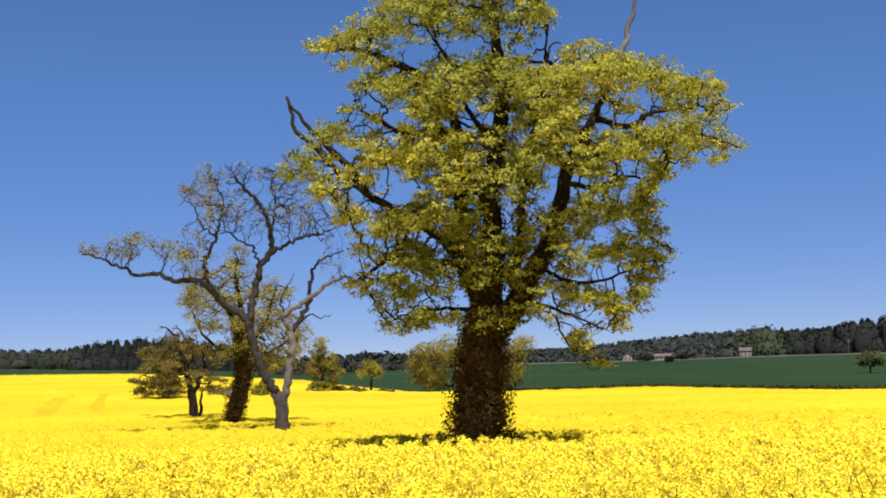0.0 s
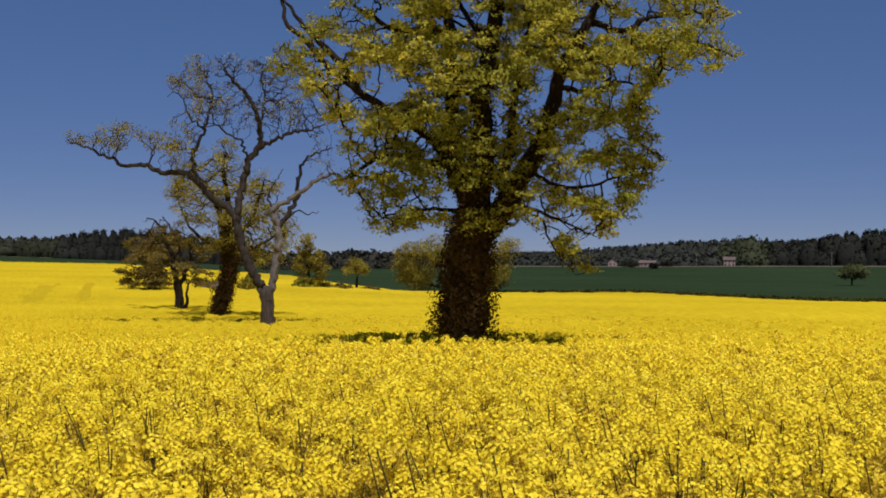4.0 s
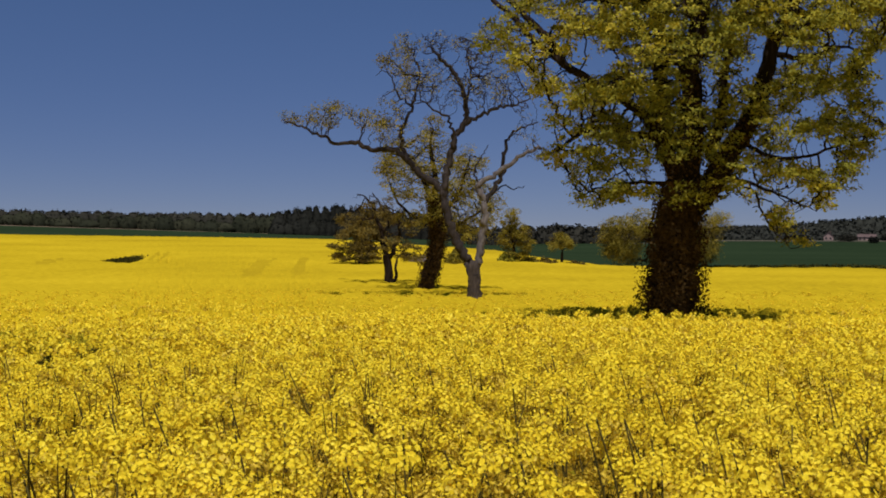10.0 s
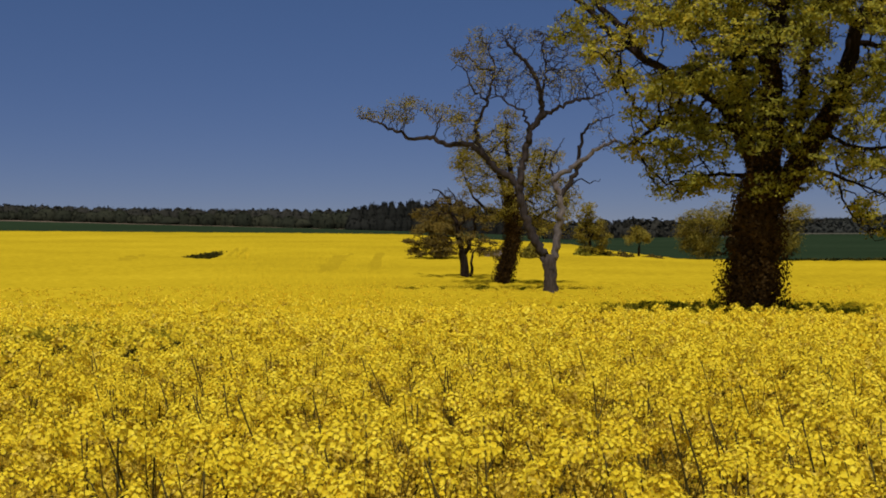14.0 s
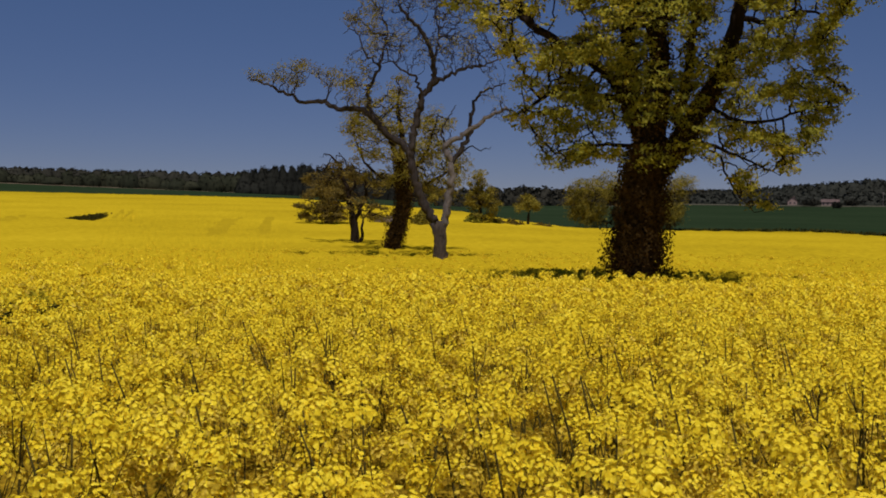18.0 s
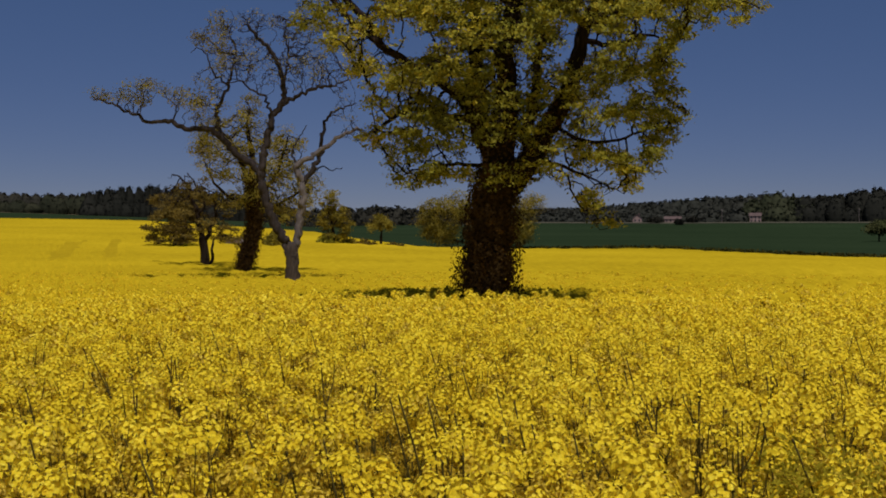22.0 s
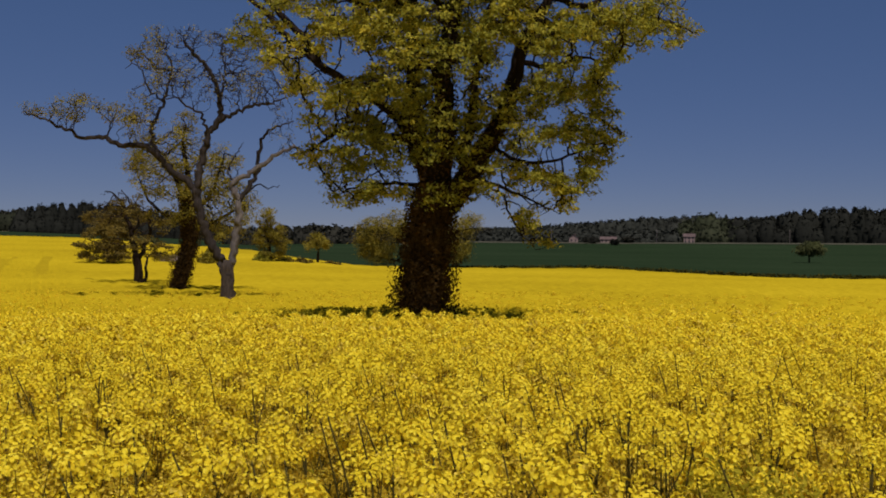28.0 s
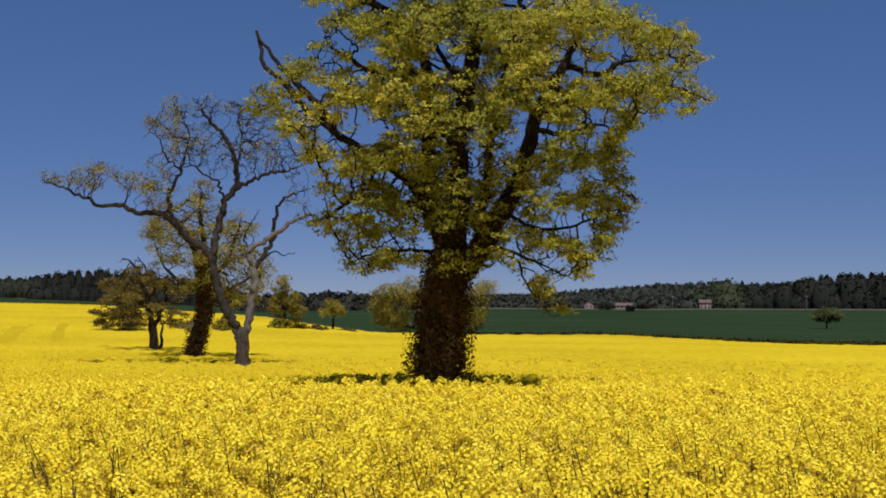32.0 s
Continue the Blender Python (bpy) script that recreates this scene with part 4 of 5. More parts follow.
# ---- distant woods ----
def wood(name, az0, az1, far, top_el, rows, gap, leaf, label, seed, cone=0.0, size=1.0, fore=None):
    """A belt of trees: overlapping lumpy crowns down to the ground, with leafy clumps over them that fray the outline."""
    rng = np.random.default_rng(seed)
    th = np.linspace(0, np.pi, 10)
    ph = np.arange(10) * 2 * np.pi / 10
    T, P = np.meshgrid(th, ph, indexing="ij")
    ball = np.stack([np.sin(T) * np.cos(P), np.sin(T) * np.sin(P), np.cos(T)], -1).reshape(-1, 3)
    i, j = np.meshgrid(np.arange(9), np.arange(10), indexing="ij")
    quads = np.stack([i * 10 + j, (i + 1) * 10 + j, (i + 1) * 10 + (j + 1) % 10, i * 10 + (j + 1) % 10], -1).reshape(-1, 4)
    root = thing(name, (0, 0, 0), label, "woods", kind="stuff")
    for k in range(rows):
        vs, fs, tufts, face, n = [], [], [], [], 0
        r = far + k * gap * 1.4
        s = az0 + rng.uniform(0, 0.2)
        while s < az1:
            d = r + rng.uniform(-0.5, 0.5) * gap
            w = gap * rng.uniform(0.6, 1.4)
            g = float(soil(s, d))
            h = max(EYE + d * math.tan(math.radians(float(top_el(s)))) - g, 2.0) * (rng.uniform(0.45, 0.92) if k == 0 else rng.uniform(0.92 - 0.25 * cone, 1.02))
            lump = 1 + 0.07 * rng.normal(size=(len(ball), 1))
            lump[:10], lump[-10:] = 1.0, 1.0
            slim = np.where(ball[:, 2:3] > 0, 1 - cone * ball[:, 2:3], 1)
            e = ball * lump * np.concatenate([w * slim, w * slim, np.full_like(slim, h * 0.82)], 1)
            x, y = polar(s, d)
            at = np.array([x, y, g + h * 0.2])
            vs.append(e + at)
            fs.append(quads + n)
            n += len(ball)
            q = rng.integers(0, len(ball), int(190 / size))
            tufts.append((e[q] * rng.uniform(0.9, 1.06, (len(q), 1)) + at)[e[q][:, 2] > -h * 0.2])
            face.append(ball[q][e[q][:, 2] > -h * 0.2])
            s += math.degrees(w * 1.15 / r)
        v, f = np.vstack(vs), np.vstack(fs)
        c, w = np.vstack(tufts), np.vstack(face)
        lv, lf = leaves(rng, c, 2, size * 0.7, size * 1.5, facing=w + (0, 0, 0.2), slim=0.9, loose=0.9)
        tone = fore if fore and k == 0 else leaf
        piece("crowns", v, f, tone, root, smooth=True, kind="stuff")
        piece("leaf_clumps", lv, lf, tone, root, kind="stuff")


wood("woodland", -46, -13.8, 1010, lambda a: np.interp(a, [-46, -30, -25, -20, -14], [1.8, 1.75, 1.62, 1.57, 1.58]), 3, 8, WOOD_LEAF, "long dark belt of woodland beyond the fields", 1, size=1.0, fore=UNDERGROWTH_FAR)
wood("pine_wood", -14.2, -3.4, 985, lambda a: np.interp(a, [-14, -13, -11.7, -10, -7, -4], [1.65, 1.85, 1.97, 1.92, 1.6, 0.9]), 3, 6, PINE_LEAF, "dark pine wood behind the field oaks", 2, cone=0.25, size=0.9)
wood("hedgerow_wood", -4.5, 8, 760, lambda a: np.interp(a, [-4, -1.5, -0.5, 1.7, 7], [0.82, 0.98, 1.02, 0.93, 0.92]), 3, 5, WOOD_LEAF, "dark hedgerow trees at the end of the wheat", 3, size=1.4)
wood("hillside_wood", 6, 22.5, 1300, lambda a: np.interp(a, [6, 10, 12, 14.4, 17, 18.4, 19.4, 22], [0.9, 1.05, 1.23, 1.40, 1.55, 1.6, 1.47, 1.5]), 4, 7, HAZY_LEAF, "wooded ridge far behind the houses", 4, size=1.7, fore=HAZY_LEAF)
wood("roadside_trees", 7.5, 17.3, 722, lambda a: np.interp(a, [7, 9, 11, 15, 17], [0.75, 0.8, 0.72, 0.8, 0.95]), 2, 5, HAZY_LEAF, "trees and bushes along the houses", 6, size=1.4)
wood("rounded_wood", 17.3, 20.2, 722, lambda a: np.interp(a, [17.2, 18.0, 18.8, 20], [1.2, 1.66, 1.66, 1.3]), 3, 6, BRIGHT_WOOD_LEAF, "lighter green rounded crowns above the road", 8, size=1.1)
wood("tall_wood", 19.4, 46, 720, lambda a: np.interp(a, [18.6, 19.4, 22, 22.3, 23.5, 25.5, 27, 46], [1.3, 1.45, 1.68, 1.88, 1.92, 1.95, 1.85, 1.9]), 3, 5, PINE_LEAF, "tall dark mixed wood at the end of the wheat", 5, size=0.9)

# ---- far houses, poles, bushes, the weedy patch and the made-up pale mound ----
def box(x0, x1, y0, y1, z0, z1):
    v = [(x, y, z) for z in (z0, z1) for x, y in ((x0, y0), (x1, y0), (x1, y1), (x0, y1))]
    return np.array(v, float), [[0, 3, 2, 1], [4, 5, 6, 7], [0, 1, 5, 4], [1, 2, 6, 5], [2, 3, 7, 6], [3, 0, 4, 7]]


def on_land(az, r, lift=0.0):
    x, y = polar(az, r)
    return float(x), float(y), float(soil(az, r)) + lift


def house(az, r, width, depth, wall, ridge, windows, label, gable=False):
    """Plastered house with a tiled pitched roof; its front faces the fields."""
    at = on_land(az, r)
    root = thing("house", at, label, "house", turn=-az)
    w, d = width / 2, depth / 2
    v, f = box(-w, w, -d, d, -0.5, wall)
    if gable:
        v = np.vstack([v, [(0, -d, ridge), (0, d, ridge)]])
        f += [[4, 5, 8], [6, 7, 9]]
    else:
        v = np.vstack([v, [(-w, 0, ridge), (w, 0, ridge)]])
        f += [[4, 7, 8][::-1], [5, 6, 9]]
    piece("wall", v, f, PLASTER, root)
    e, t = 0.4, 0.18
    drop = (ridge - wall) * e / (w if gable else d)
    for s in (-1, 1):
        if gable:
            q = [(s * (w + e), -d - e, wall - drop), (s * (w + e), d + e, wall - drop), (0, d + e, ridge), (0, -d - e, ridge)]
        else:
            q = [(-w - e, s * (d + e), wall - drop), (w + e, s * (d + e), wall - drop), (w + e, 0, ridge), (-w - e, 0, ridge)]
        q = np.array(q, float) + (0, 0, 0.03)
        v = np.vstack([q, q + (0, 0, t)])
        piece("roof_slope", v, [[0, 1, 2, 3], [7, 6, 5, 4], [0, 4, 5, 1], [1, 5, 6, 2], [2, 6, 7, 3], [3, 7, 4, 0]], ROOF_TILE, root)
    v, f = box(w * 0.3, w * 0.3 + 0.6, -0.3, 0.3, wall, ridge + 0.8)
    piece("chimney", v, f, ROOF_TILE, root)
    for x, z in windows:
        v, f = box(x - 0.55, x + 0.55, -d - 0.05, -d + 0.05, z, z + 1.3)
        win = piece("window", v, f, PLASTER, root)
        v, f = box(x - 0.45, x + 0.45, -d - 0.07, -d - 0.053, z + 0.1, z + 1.2)
        piece("pane", v, f, GLASS, win)
    return root


house(12.07, 706, 5.2, 8, 3.0, 5.0, [(-1.2, 1.0), (1.2, 1.0)], "small pale pink house, gable towards the fields", gable=True)
house(13.75, 712, 9.5, 7, 2.4, 3.9, [(-3.6, 0.8), (-1.3, 0.8), (1.3, 0.8), (3.6, 0.8)], "long low pale farmhouse half hidden by bushes")
house(17.58, 706, 6.4, 7, 3.9, 5.6, [(-2.2, 0.6), (0, 0.6), (2.2, 0.6), (-2.2, 2.4), (0, 2.4), (2.2, 2.4)], "two-storey pinkish house with a red tiled roof")

for az in (11.0, 16.05, 22.2):
    at = on_land(az, 698)
    root = thing("utility_pole", at, "weathered timber utility pole at the end of the wheat", "pole", "poles along the wheat")
    v, f = tube([(0, 0, -0.5), (0, 0, 3), (0, 0, 8.2)], [0.12, 0.11, 0.09], 8)
    piece("pole", v, f, POLE_WOOD, root)
    v, f = box(-0.8, 0.8, -0.06, 0.06, 7.6, 7.75)
    piece("crossarm", v, f, POLE_WOOD, root)


def bush(name, az, r, wide, deep, high, leaf, label, seed, n=260, size=0.3, lift=0.0):
    """A low bush: short stems and a loose heap of leaves."""
    rng = np.random.default_rng(seed)
    at = on_land(az, r, lift)
    root = thing(name, at, label, "bush", turn=-az)
    d = rng.normal(size=(n, 3))
    d /= np.linalg.norm(d, axis=1)[:, None]
    d *= rng.uniform(0.3, 1, (n, 1)) ** 0.5
    lump = 0.75 + 0.25 * np.sin(d[:, 0] * 7 + seed)
    c = np.stack([d[:, 0] * wide / 2, d[:, 1] * deep / 2, high * 0.5 + d[:, 2] * high * 0.5 * lump], 1)
    v, f = leaves(rng, c, 5, size * 0.5, size)
    piece("foliage", v, f, leaf, root, kind="stuff")
    for k in range(7):
        a = rng.uniform(-1, 1) * wide * 0.4
        v, f = tube([(a * 0.6, 0, -0.2), (a * 0.8, rng.uniform(-0.3, 0.3) * deep, high * 0.4), (a, rng.uniform(-0.4, 0.4) * deep, high * 0.85)], [0.06, 0.04, 0.015], 5)
        piece("stem", v, f, BARK, root)


bush("bramble_bush", -1.25, 143, 3.6, 2.0, 1.75, BROWN_LEAF, "low brownish bramble bush beside the round tree", 1)
bush("bramble_bush", 0.3, 146, 2.4, 2.0, 1.55, BROWN_LEAF, "small low bramble at the foot of the round tree", 2)
bush("hawthorn_bush", -3.05, 139, 1.9, 1.9, 2.2, OAK_LEAF, "leafy bush at the foot of the young oak", 3)
bush("hawthorn_bush", -1.95, 141, 1.7, 1.8, 1.9, SPARSE_LEAF, "olive bush at the foot of the young oak", 4)
bush("dark_bush", 14.05, 660, 5.5, 4, 4.2, PINE_LEAF, "dark rounded bush at the end of the wheat", 5, size=0.7)
bush("dark_bush", 12.9, 690, 10, 4, 4.6, WOOD_LEAF, "dark bush between two far houses", 6, size=0.8)
bush("dark_bush", 14.7, 695, 8, 4, 4.8, WOOD_LEAF, "dark bush beside the long farmhouse", 7, size=0.8)
bush("green_bush", -5.5, 128, 2.7, 2.3, 2.8, SPARSE_LEAF, "olive bush behind the grey oak", 8)

# a hollow in the crop where only weeds grow
rng = np.random.default_rng(9)
n = 3600
a, q = rng.uniform(0, 6.283, n), np.sqrt(rng.uniform(0, 1, n))
az, r = -21.33 + np.cos(a) * q * 1.05, 145 + np.sin(a) * q * 6 * (1.1 + np.cos(a)) / 1.4 + np.cos(a) * q * 8
x, y = polar(az, r)
v, f = leaves(rng, np.stack([x, y, croptop(az, r) - 0.60 + rng.uniform(-0.12, 0.06, n)], 1), 3, 0.15, 0.24)
tagged(piece("weed_patch", v, f, WEED, kind="stuff"), "dark green weedy hollow in the yellow field", "weeds")

# pale mound added between the trunks, in place of sky reflected in a small pond
at = on_land(-7.3, 132, 0.05)
root = thing("covered_heap", at, "low pale mound in the rapeseed, in place of sky reflected in a pond", "heap", turn=7.2)
u = np.linspace(0, 2 * np.pi, 25)[:-1]
rings = [np.stack([np.cos(u) * 1.35 * k, np.sin(u) * 1.1 * k, np.full(24, h) + 0.06 * rng.normal(size=24)], 1) for k, h in ((1, -0.1), (0.97, 0.9), (0.85, 1.38), (0.5, 1.54), (0.1, 1.57))]
v = np.vstack(rings)
f = [[k * 24 + i, k * 24 + (i + 1) % 24, (k + 1) * 24 + (i + 1) % 24, (k + 1) * 24 + i] for k in range(4) for i in range(24)] + [list(range(96, 120))]
piece("sheet", v, f, POND_SHINE, root, smooth=True)


# dark leaves along the far edge of the rapeseed, and the pale verge where the wheat ends
rng = np.random.default_rng(21)
n = 4200
az = 6 + 24 * rng.uniform(0, 1, n) ** 0.8
r = edge(az) + rng.uniform(1.5, 5, n)
x, y = polar(az, r)
z = croptop(az, edge(az)) + rng.uniform(-0.7, 0.22, n) * np.clip((az - 5) / 9, 0.3, 1)
v, f = leaves(rng, np.stack([x, y, z], 1), 3, 0.1, 0.3, slim=0.6)
tagged(piece("field_margin", v, f, WEED, kind="stuff"), "dark leafy strip between the rapeseed and the wheat", "weeds")
v, f = sheet(np.arange(3.5, 27, 0.25), np.array([687, 691, 695, 699]), lambda a, d: soil(a, d) + 0.34 + 0.25 * (d - 687) / 12)
tagged(piece("grass_verge", v, f, VERGE, smooth=True, kind="structure"), "pale strip of dry grass where the wheat ends", "verge")

# ---- rapeseed flowers ----
def raceme(rng, flowers, petal, lod):
    """One flower head: points and quads of its petals, its top at the origin."""
    vs = []
    for k in range(flowers):
        t = (k + 0.5) / flowers
        tilt = 1.75 * math.sqrt(t) + rng.uniform(-0.12, 0.12)
        a = k * 2.4 + rng.uniform(-0.3, 0.3)
        ball = 0.034 * (1 + rng.uniform(-0.15, 0.15))
        w = np.array([math.cos(a) * math.sin(tilt), math.sin(a) * math.sin(tilt), math.cos(tilt)])
        c = w * ball * (1, 1, 1.1) - (0, 0, 0.038)
        w = w + rng.normal(size=3) * 0.22 + (0, 0, 0.25)
        w /= np.linalg.norm(w)
        u = np.cross(w, (0.3, 0.9, 0.2))
        u /= np.linalg.norm(u)
        v = np.cross(w, u)
        if lod == 0:
            for q in range(4):
                b = q * math.pi / 2 + 0.3
                d = math.cos(b) * u + math.sin(b) * v
                e = -math.sin(b) * u + math.cos(b) * v
                vs += [c, c + petal * (0.66 * d + 0.62 * e) + w * petal * 0.2, c + petal * 1.1 * d + w * petal * 0.14, c + petal * (0.66 * d - 0.62 * e) + w * petal * 0.2]
        elif lod == 1:
            for d, e in ((u, v), (-u, -v)):
                vs += [c - petal * 0.8 * e, c + petal * 0.9 * d - petal * 0.5 * e + w * petal * 0.3, c + petal * 0.9 * d + petal * 0.5 * e + w * petal * 0.3, c + petal * 0.8 * e]
        else:
            s = petal
            vs += [c - s * u, c - s * v + w * s * 0.3, c + s * u, c + s * v + w * s * 0.3]
    return np.array(vs)


# bearing, distance, radius across, radius along, share of flowers left
BARE = [(-28.7, 15.6, 0.26, 1.5, 0.0), (-28.2, 20.0, 0.8, 2.2, 0.78), (-23.65, 16.0, 0.22, 1.3, 0.02), (-23.9, 17.8, 0.45, 1.1, 0.7), (21.8, 4.7, 0.22, 0.35, 0.4), (19.4, 5.1, 0.16, 0.3, 0.4)]


def flower_cover(x, y):
    """Share of flowers that stand at a place: thin under the oak and in a few gaps."""
    keep = np.ones(len(x))
    d = np.hypot((x - OAK_AT[0]) / 1.25, y - OAK_AT[1])
    keep = np.where(np.hypot((x - OAK_AT[0] + 0.45) / 3.9, (y - OAK_AT[1] - 1.5) / 4.2) < 1, 0.9, keep)
    keep = np.where(d < 1.0, 0, keep)
    for az, r, across, along, share in BARE:
        bx, by = polar(az, r)
        a = math.radians(az)
        lx = (x - bx) * math.cos(a) - (y - by) * math.sin(a)
        ly = (x - bx) * math.sin(a) + (y - by) * math.cos(a)
        keep = np.where((lx / across) ** 2 + (ly / along) ** 2 < 1, share, keep)
    return keep


def strew(name, r0, r1, per_area, flowers, petal, lod, seed, label, span=(-31.5, 29.0), sink=0.06, grown=1.0, stems=True, heads=5):
    rng = np.random.default_rng(seed)
    kinds = [raceme(rng, flowers, petal, lod) for _ in range(14)]
    n = int(per_area * math.radians(span[1] - span[0]) / 2 * (r1 * r1 - r0 * r0))
    m = max(1, n // heads)
    pr, pa = np.sqrt(rng.uniform(r0 * r0, r1 * r1, m)), rng.uniform(*span, m)
    px, py = polar(pa, pr)
    k = rng.integers(0, m, n)
    az, r = bearing(px[k] + rng.normal(size=n) * 0.07, py[k] + rng.normal(size=n) * 0.07)
    tall = rng.normal(size=m)[k] * sink * 1.1
    x, y = polar(az, r)
    patch = np.array([noise.noise(Vector((a * 0.9, b * 0.9, 0))) + 0.8 * noise.noise(Vector((a * 2.6, b * 2.6, 5))) for a, b in zip(x, y)])
    ok = rng.uniform(size=n) < flower_cover(x, y) * np.clip(0.88 + patch * 1.5, 0.25, 1.0)
    x, y, r, az, patch, tall = x[ok], y[ok], r[ok], az[ok], patch[ok], tall[ok]
    n = len(x)
    z = croptop(az, r) + (tall + rng.normal(size=n) * sink * 0.35) * np.clip(26 / r, 0.5, 1) - 0.03 + patch * 0.13
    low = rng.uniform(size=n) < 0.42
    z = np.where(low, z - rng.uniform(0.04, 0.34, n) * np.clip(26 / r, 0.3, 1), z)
    which = rng.integers(0, len(kinds), n)
    turn = rng.uniform(0, 6.283, n)
    scale = grown * rng.uniform(0.75, 1.25, n)
    lean = rng.normal(size=(n, 2)) * 0.15
    V = np.stack(kinds)[which] * scale[:, None, None]
    c, s = np.cos(turn)[:, None], np.sin(turn)[:, None]
    X = V[..., 0] * c - V[..., 1] * s + x[:, None] + V[..., 2] * lean[:, :1]
    Y = V[..., 0] * s + V[..., 1] * c + y[:, None] + V[..., 2] * lean[:, 1:]
    Z = V[..., 2] + z[:, None]
    V = np.stack([X, Y, Z], -1)
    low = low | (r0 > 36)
    for pick, petals, what in ((~low, PETAL, label), (low, FAR_PETAL if r0 > 36 else LOW_PETAL, label if r0 > 36 else "duller rapeseed heads below the top flowers")):
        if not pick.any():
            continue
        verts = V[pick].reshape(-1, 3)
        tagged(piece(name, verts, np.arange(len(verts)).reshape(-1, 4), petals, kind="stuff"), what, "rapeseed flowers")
    if stems:
        few = rng.uniform(size=n) < 0.3
        x, y, z, lean = x[few], y[few], z[few], lean[few]
        m = len(x)
        foot_ = np.stack([x + lean[:, 0] * -1.2 + rng.normal(size=m) * 0.05, y + lean[:, 1] * -1.2 + rng.normal(size=m) * 0.05, z - 0.62], 1)
        head = np.stack([x, y, z - 0.012], 1)
        w = (0.0021 if lod == 0 else 0.003) * rng.uniform(0.8, 1.5, (m, 1))
        ring = [np.array([math.cos(a), math.sin(a), 0]) for a in (0.5, 2.6, 4.7)]
        verts = np.stack([foot_ + w * 1.5 * d for d in ring] + [head + w * 0.7 * d for d in ring], 1).reshape(-1, 3)
        b = np.arange(m)[:, None] * 6
        faces = np.concatenate([b + [0, 1, 4, 3], b + [1, 2, 5, 4], b + [2, 0, 3, 5]], 1).reshape(-1, 4)
        tagged(piece("rapeseed_stalks", verts, faces, STALK, kind="stuff"), "thin green rapeseed stalks below the flower heads", "rapeseed stalks")


strew("rapeseed_flowers", 2.2, 4.4, 118, 38, 0.0069, 0, 1, "yellow four-petalled rapeseed flowers on loose heads", sink=0.10, grown=1.45, heads=3)
strew("rapeseed_flowers", 4.4, 8.0, 118, 26, 0.0077, 0, 6, "yellow rapeseed flower heads in the crop", sink=0.11, grown=1.45, heads=3)
strew("rapeseed_flowers", 8.0, 13.5, 112, 24, 0.0094, 2, 2, "yellow rapeseed flower heads in the crop", sink=0.11, grown=1.5, heads=3)
strew("rapeseed_flowers", 13.5, 29, 64, 9, 0.0162, 2, 3, "yellow rapeseed flower heads in the crop", stems=False, sink=0.13, grown=1.6, heads=3)
strew("rapeseed_flowers", 29, 42, 30, 7, 0.018, 2, 7, "yellow rapeseed flower heads on the swell before the oak", stems=False, sink=0.12, grown=1.6, heads=2)
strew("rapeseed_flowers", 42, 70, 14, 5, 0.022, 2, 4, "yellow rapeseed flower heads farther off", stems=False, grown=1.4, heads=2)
strew("rapeseed_flowers", 35.5, 44, 40, 7, 0.018, 2, 8, "shaded rapeseed flower heads round the foot of the oak", span=(-2.5, 10.5), stems=False, sink=0.14, grown=1.5, heads=2)
strew("rapeseed_flowers", 2.0, 13.5, 8, 8, 0.016, 2, 5, "yellow rapeseed flower heads behind the path", span=(29.0, 328.5), stems=False, sink=0.09, grown=1.4, heads=4)


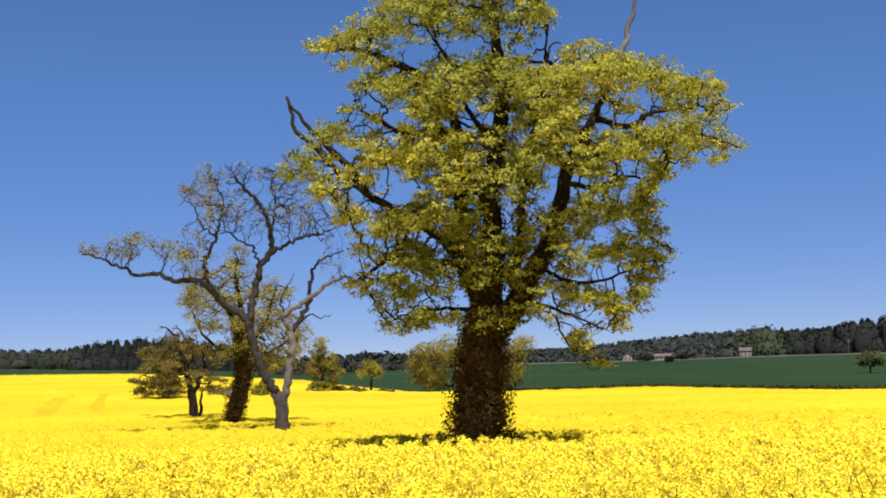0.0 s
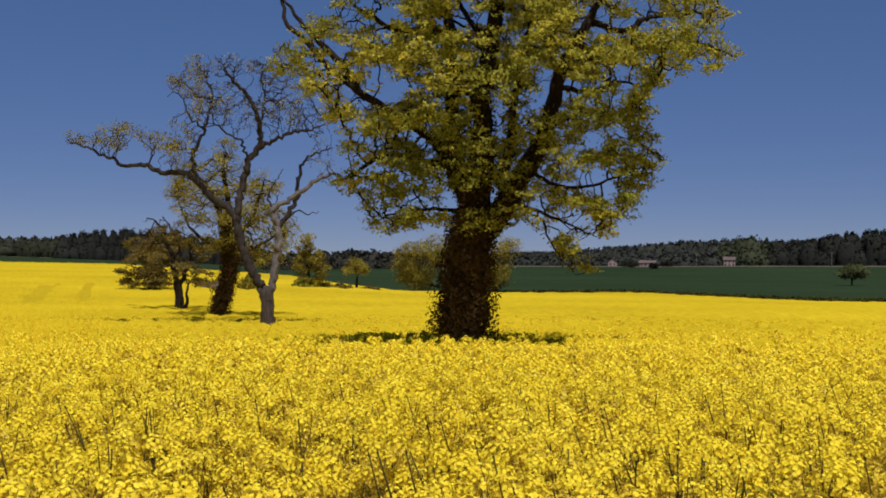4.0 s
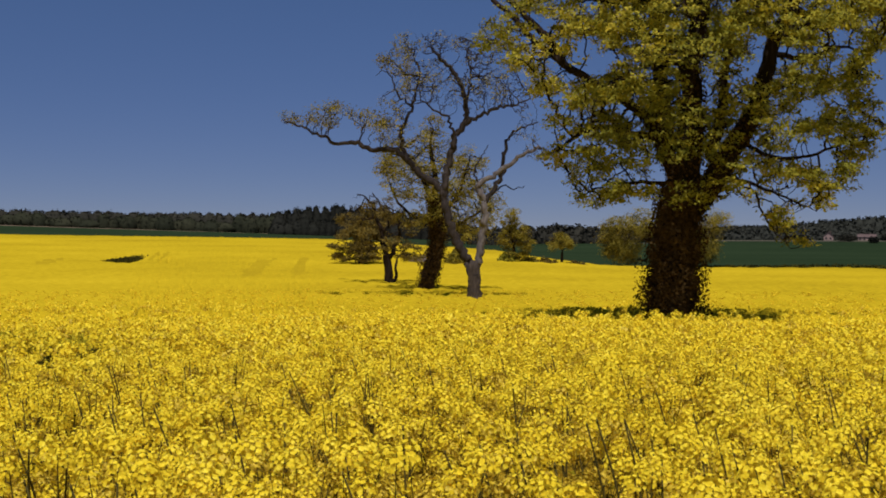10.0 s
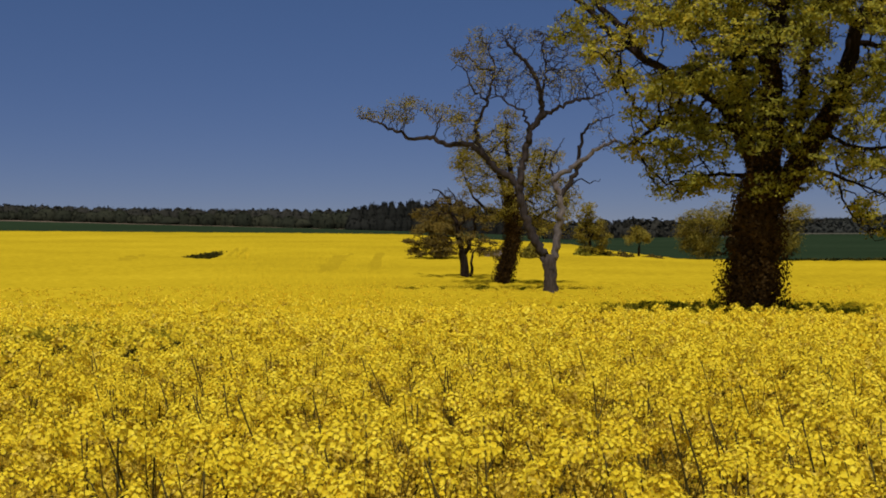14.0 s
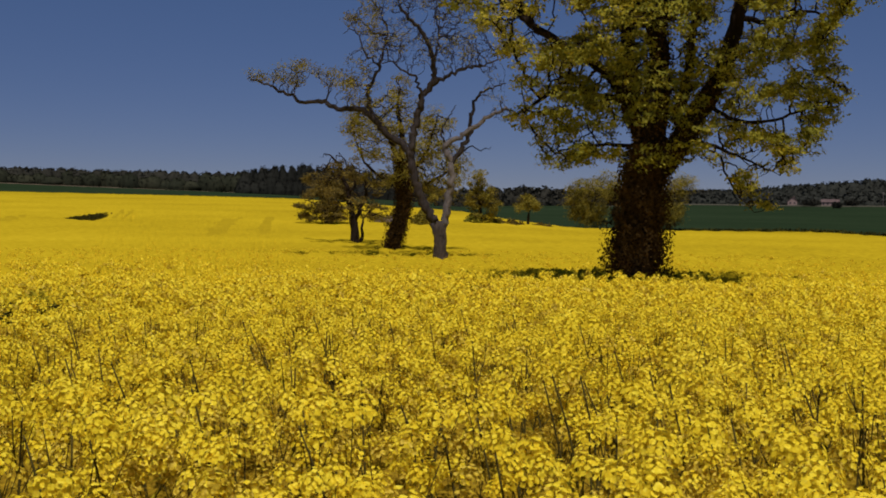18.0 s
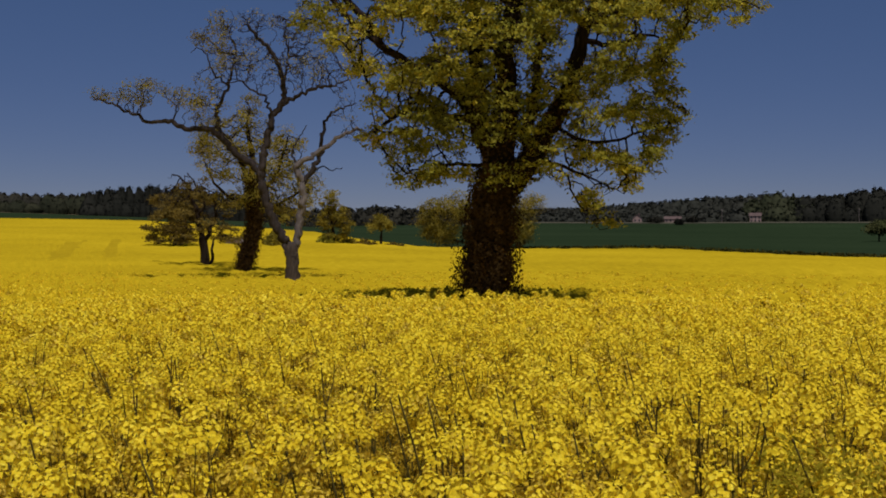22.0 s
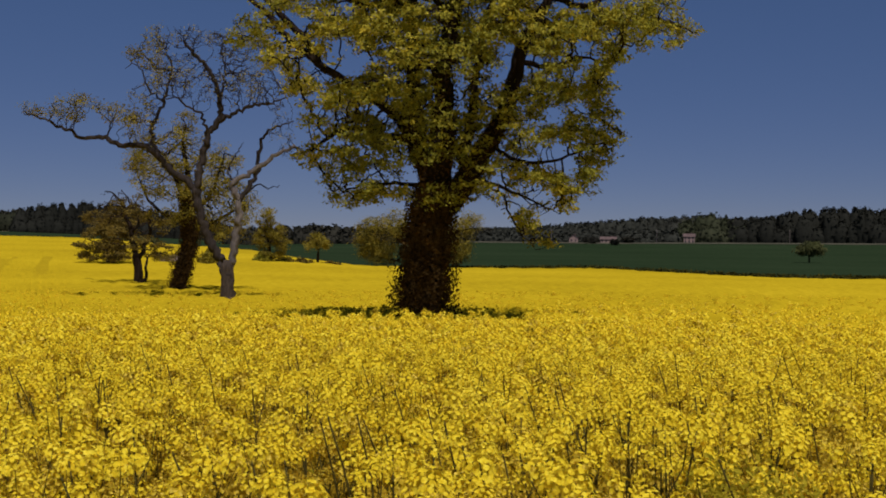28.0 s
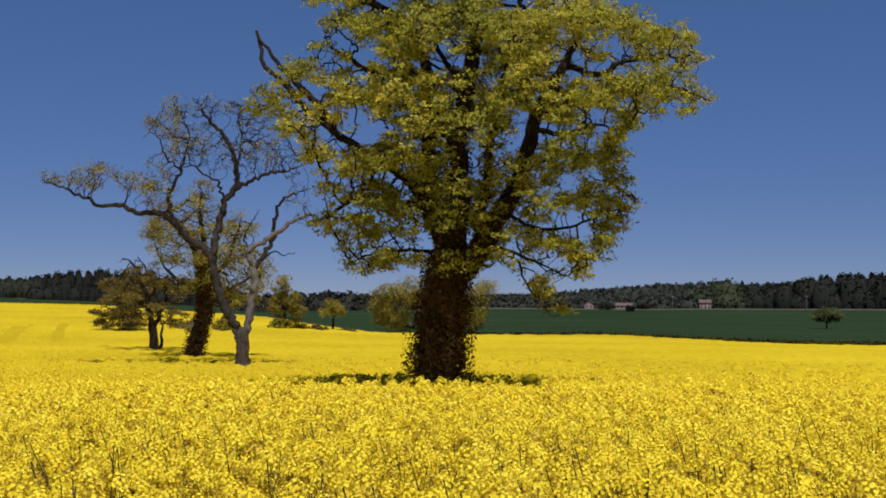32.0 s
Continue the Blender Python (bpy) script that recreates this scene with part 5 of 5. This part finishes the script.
# ---- single tall plants that stand above the rest ----
def plant(kind_seed):
    """One rapeseed plant: stem, side shoots, a flower head on each, narrow leaves and young pods."""
    rng = np.random.default_rng(kind_seed)
    root = thing("rapeseed_plant", (0, 0, 0), "tall rapeseed plant with yellow flower heads on a green stem", "rapeseed plant", "tall rapeseed plants")
    bend = rng.normal(size=2) * 0.05
    stem = [(0, 0, 0), (bend[0] * 0.3, bend[1] * 0.3, 0.5), (bend[0], bend[1], 1.0), (bend[0] * 1.4, bend[1] * 1.4, 1.40)]
    v, f = tube(resample(stem, 0.12), np.linspace(0.0085, 0.004, len(resample(stem, 0.12))), 6)
    piece("stem", v, f, STALK, root, smooth=True)
    tips = [np.array(stem[-1])]
    for k in range(3):
        a = rng.uniform(0, 6.283)
        h = 0.9 + 0.12 * k
        base = np.array([bend[0] * 0.9, bend[1] * 0.9, h])
        tip = base + (math.cos(a) * 0.09, math.sin(a) * 0.09, 0.24 + rng.uniform(0, 0.1))
        v, f = tube([base, (base + tip) / 2 + (math.cos(a) * 0.02, math.sin(a) * 0.02, -0.01), tip], [0.004, 0.003, 0.002], 5)
        piece("side_shoot", v, f, STALK, root)
        tips.append(tip)
    for tip in tips:
        q = raceme(rng, 36, 0.0068, 0) * 1.25 + tip + (0, 0, 0.02)
        piece("flower_head", q, np.arange(len(q)).reshape(-1, 4), PETAL, root, "loose yellow flower head")
    for k in range(7):
        a = k * 2.4
        z = 1.10 + 0.03 * k
        c = np.array([bend[0] * 1.1, bend[1] * 1.1, z])
        tip = c + (math.cos(a) * 0.045, math.sin(a) * 0.045, 0.03)
        v, f = tube([c, (c + tip) / 2, tip], [0.0012, 0.002, 0.0006], 4)
        piece("pod", v, f, STALK, root)
    for k in range(3):
        a = rng.uniform(0, 6.283)
        d, e = np.array([math.cos(a), math.sin(a), 0]), np.array([-math.sin(a), math.cos(a), 0])
        c = np.array([bend[0] * 0.6, bend[1] * 0.6, 0.62 + 0.12 * k])
        v = np.array([c, c + d * 0.06 + e * 0.014 + (0, 0, 0.02), c + d * 0.12 + (0, 0, -0.005), c + d * 0.06 - e * 0.014 + (0, 0, 0.02)])
        piece("leaf", v, [[0, 1, 2], [0, 2, 3]], UNDERGROWTH, root)
    return root


rng = np.random.default_rng(77)
first = [plant(k) for k in (1, 2, 3, 4)]
spots = [(3.6, 4.5), (4.3, 4.7), (11.0, 5.1), (10.2, 5.7), (-22.6, 4.4), (-14, 6.0), (-8, 5.0), (17, 5.0), (22, 6.4)]
spots += [(rng.uniform(-30, 27), rng.uniform(4.6, 13)) for _ in range(100)]
for k, (az, r) in enumerate(spots):
    x, y = polar(az, r)
    top = float(croptop(az, r)) + rng.choice((0.08, 0.13, 0.22)) + rng.uniform(-0.03, 0.03)
    m = pose(float(x), float(y), top - 1.42, rng.uniform(-3, 3), rng.uniform(-3, 3), rng.uniform(0, 360))
    if k < 4:
        first[k].matrix_basis = m
    else:
        copy_thing(first[k % 4], m)


def bolted_stalk(kind_seed):
    """A tall stem that leans and has shed its flowers: a bud at the tip, young pods and a few leaves."""
    rng = np.random.default_rng(kind_seed)
    root = thing("bolted_rapeseed_stalk", (0, 0, 0), "dark green rapeseed stem without flowers, leaning over the crop", "rapeseed stalk", "bolted rapeseed stalks")
    k = rng.uniform(-0.02, 0.02, 2)
    line = resample([(0, 0, 0), (-0.04, 0, 0.35), (-0.09 + k[0], 0.01, 0.75), (-0.17 + k[1], 0.015, 1.15), (-0.24, 0.02, 1.42)], 0.09)
    v, f = tube(line, np.linspace(0.0095, 0.0036, len(line)), 7)
    piece("stem", v, f, STALK, root, smooth=True)
    tip = line[-1]
    v, f = tube([tip, tip + (-0.004, 0, 0.012), tip + (-0.006, 0, 0.026)], [0.003, 0.0055, 0.001], 6)
    piece("bud", v, f, STALK, root, smooth=True)
    for i in range(11):
        c = line[len(line) * 3 // 4 - 2 + i % (len(line) // 4)]
        a = i * 2.4
        end = c + (math.cos(a) * 0.03, math.sin(a) * 0.03, 0.045)
        v, f = tube([c, (c + end) / 2 + (0, 0, -0.004), end], [0.0012, 0.0022, 0.0006], 4)
        piece("pod", v, f, STALK, root)
    for i in range(3):
        a = rng.uniform(0, 6.283)
        d, e = np.array([math.cos(a), math.sin(a), 0.5]), np.array([-math.sin(a), math.cos(a), 0])
        c = line[len(line) // 2 + i]
        v = np.array([c, c + d * 0.05 + e * 0.012, c + d * 0.11, c + d * 0.05 - e * 0.012])
        piece("leaf", v, [[0, 1, 2], [0, 2, 3]], UNDERGROWTH, root)
    return root


rng = np.random.default_rng(88)
first = [bolted_stalk(k) for k in (1, 2, 3)]
spots = [(3.15, 4.6), (-1.6, 4.0), (0.4, 4.3), (5.4, 6.2), (9.8, 5.0), (12.4, 4.4), (-7.5, 4.2), (-15, 4.6), (-19.5, 3.9), (-24, 5.0)]
spots += [(rng.uniform(-30, 27), math.sqrt(rng.uniform(3.5 ** 2, 10.5 ** 2))) for _ in range(90)]
for k, (az, r) in enumerate(spots):
    x, y = polar(az, r)
    top = float(croptop(az, r)) + (0.27 if k == 0 else rng.uniform(0.06, 0.24))
    m = pose(float(x), float(y), top - 1.44, rng.uniform(-5, 5), rng.uniform(-6, 6), rng.uniform(-35, 35))
    if k < 3:
        first[k].matrix_basis = m
    else:
        copy_thing(first[k % 3], m)

# dark weeds in the gaps of the crop
for k, (az, r, across, along, share) in enumerate(BARE):
    rng = np.random.default_rng(300 + k)
    n = int(420 * across * along) + 60
    a, q = rng.uniform(0, 6.283, n), np.sqrt(rng.uniform(0, 1, n))
    x, y = polar(az, r)
    x, y = x + np.cos(a) * q * across, y + np.sin(a) * q * along
    b, d = bearing(x, y)
    v, f = leaves(rng, np.stack([x, y, croptop(b, d) - (rng.uniform(0.04, 0.36, n) if share < 0.4 else rng.uniform(-0.04, 0.2, n))], 1), 5, 0.06, 0.09 if r > 10 else 0.04, slim=0.4)
    tagged(piece("gap_weeds", v, f, WEED if share < 0.4 else UNDERGROWTH, kind="stuff"), "dark green leaves in a gap of the rapeseed", "weeds")
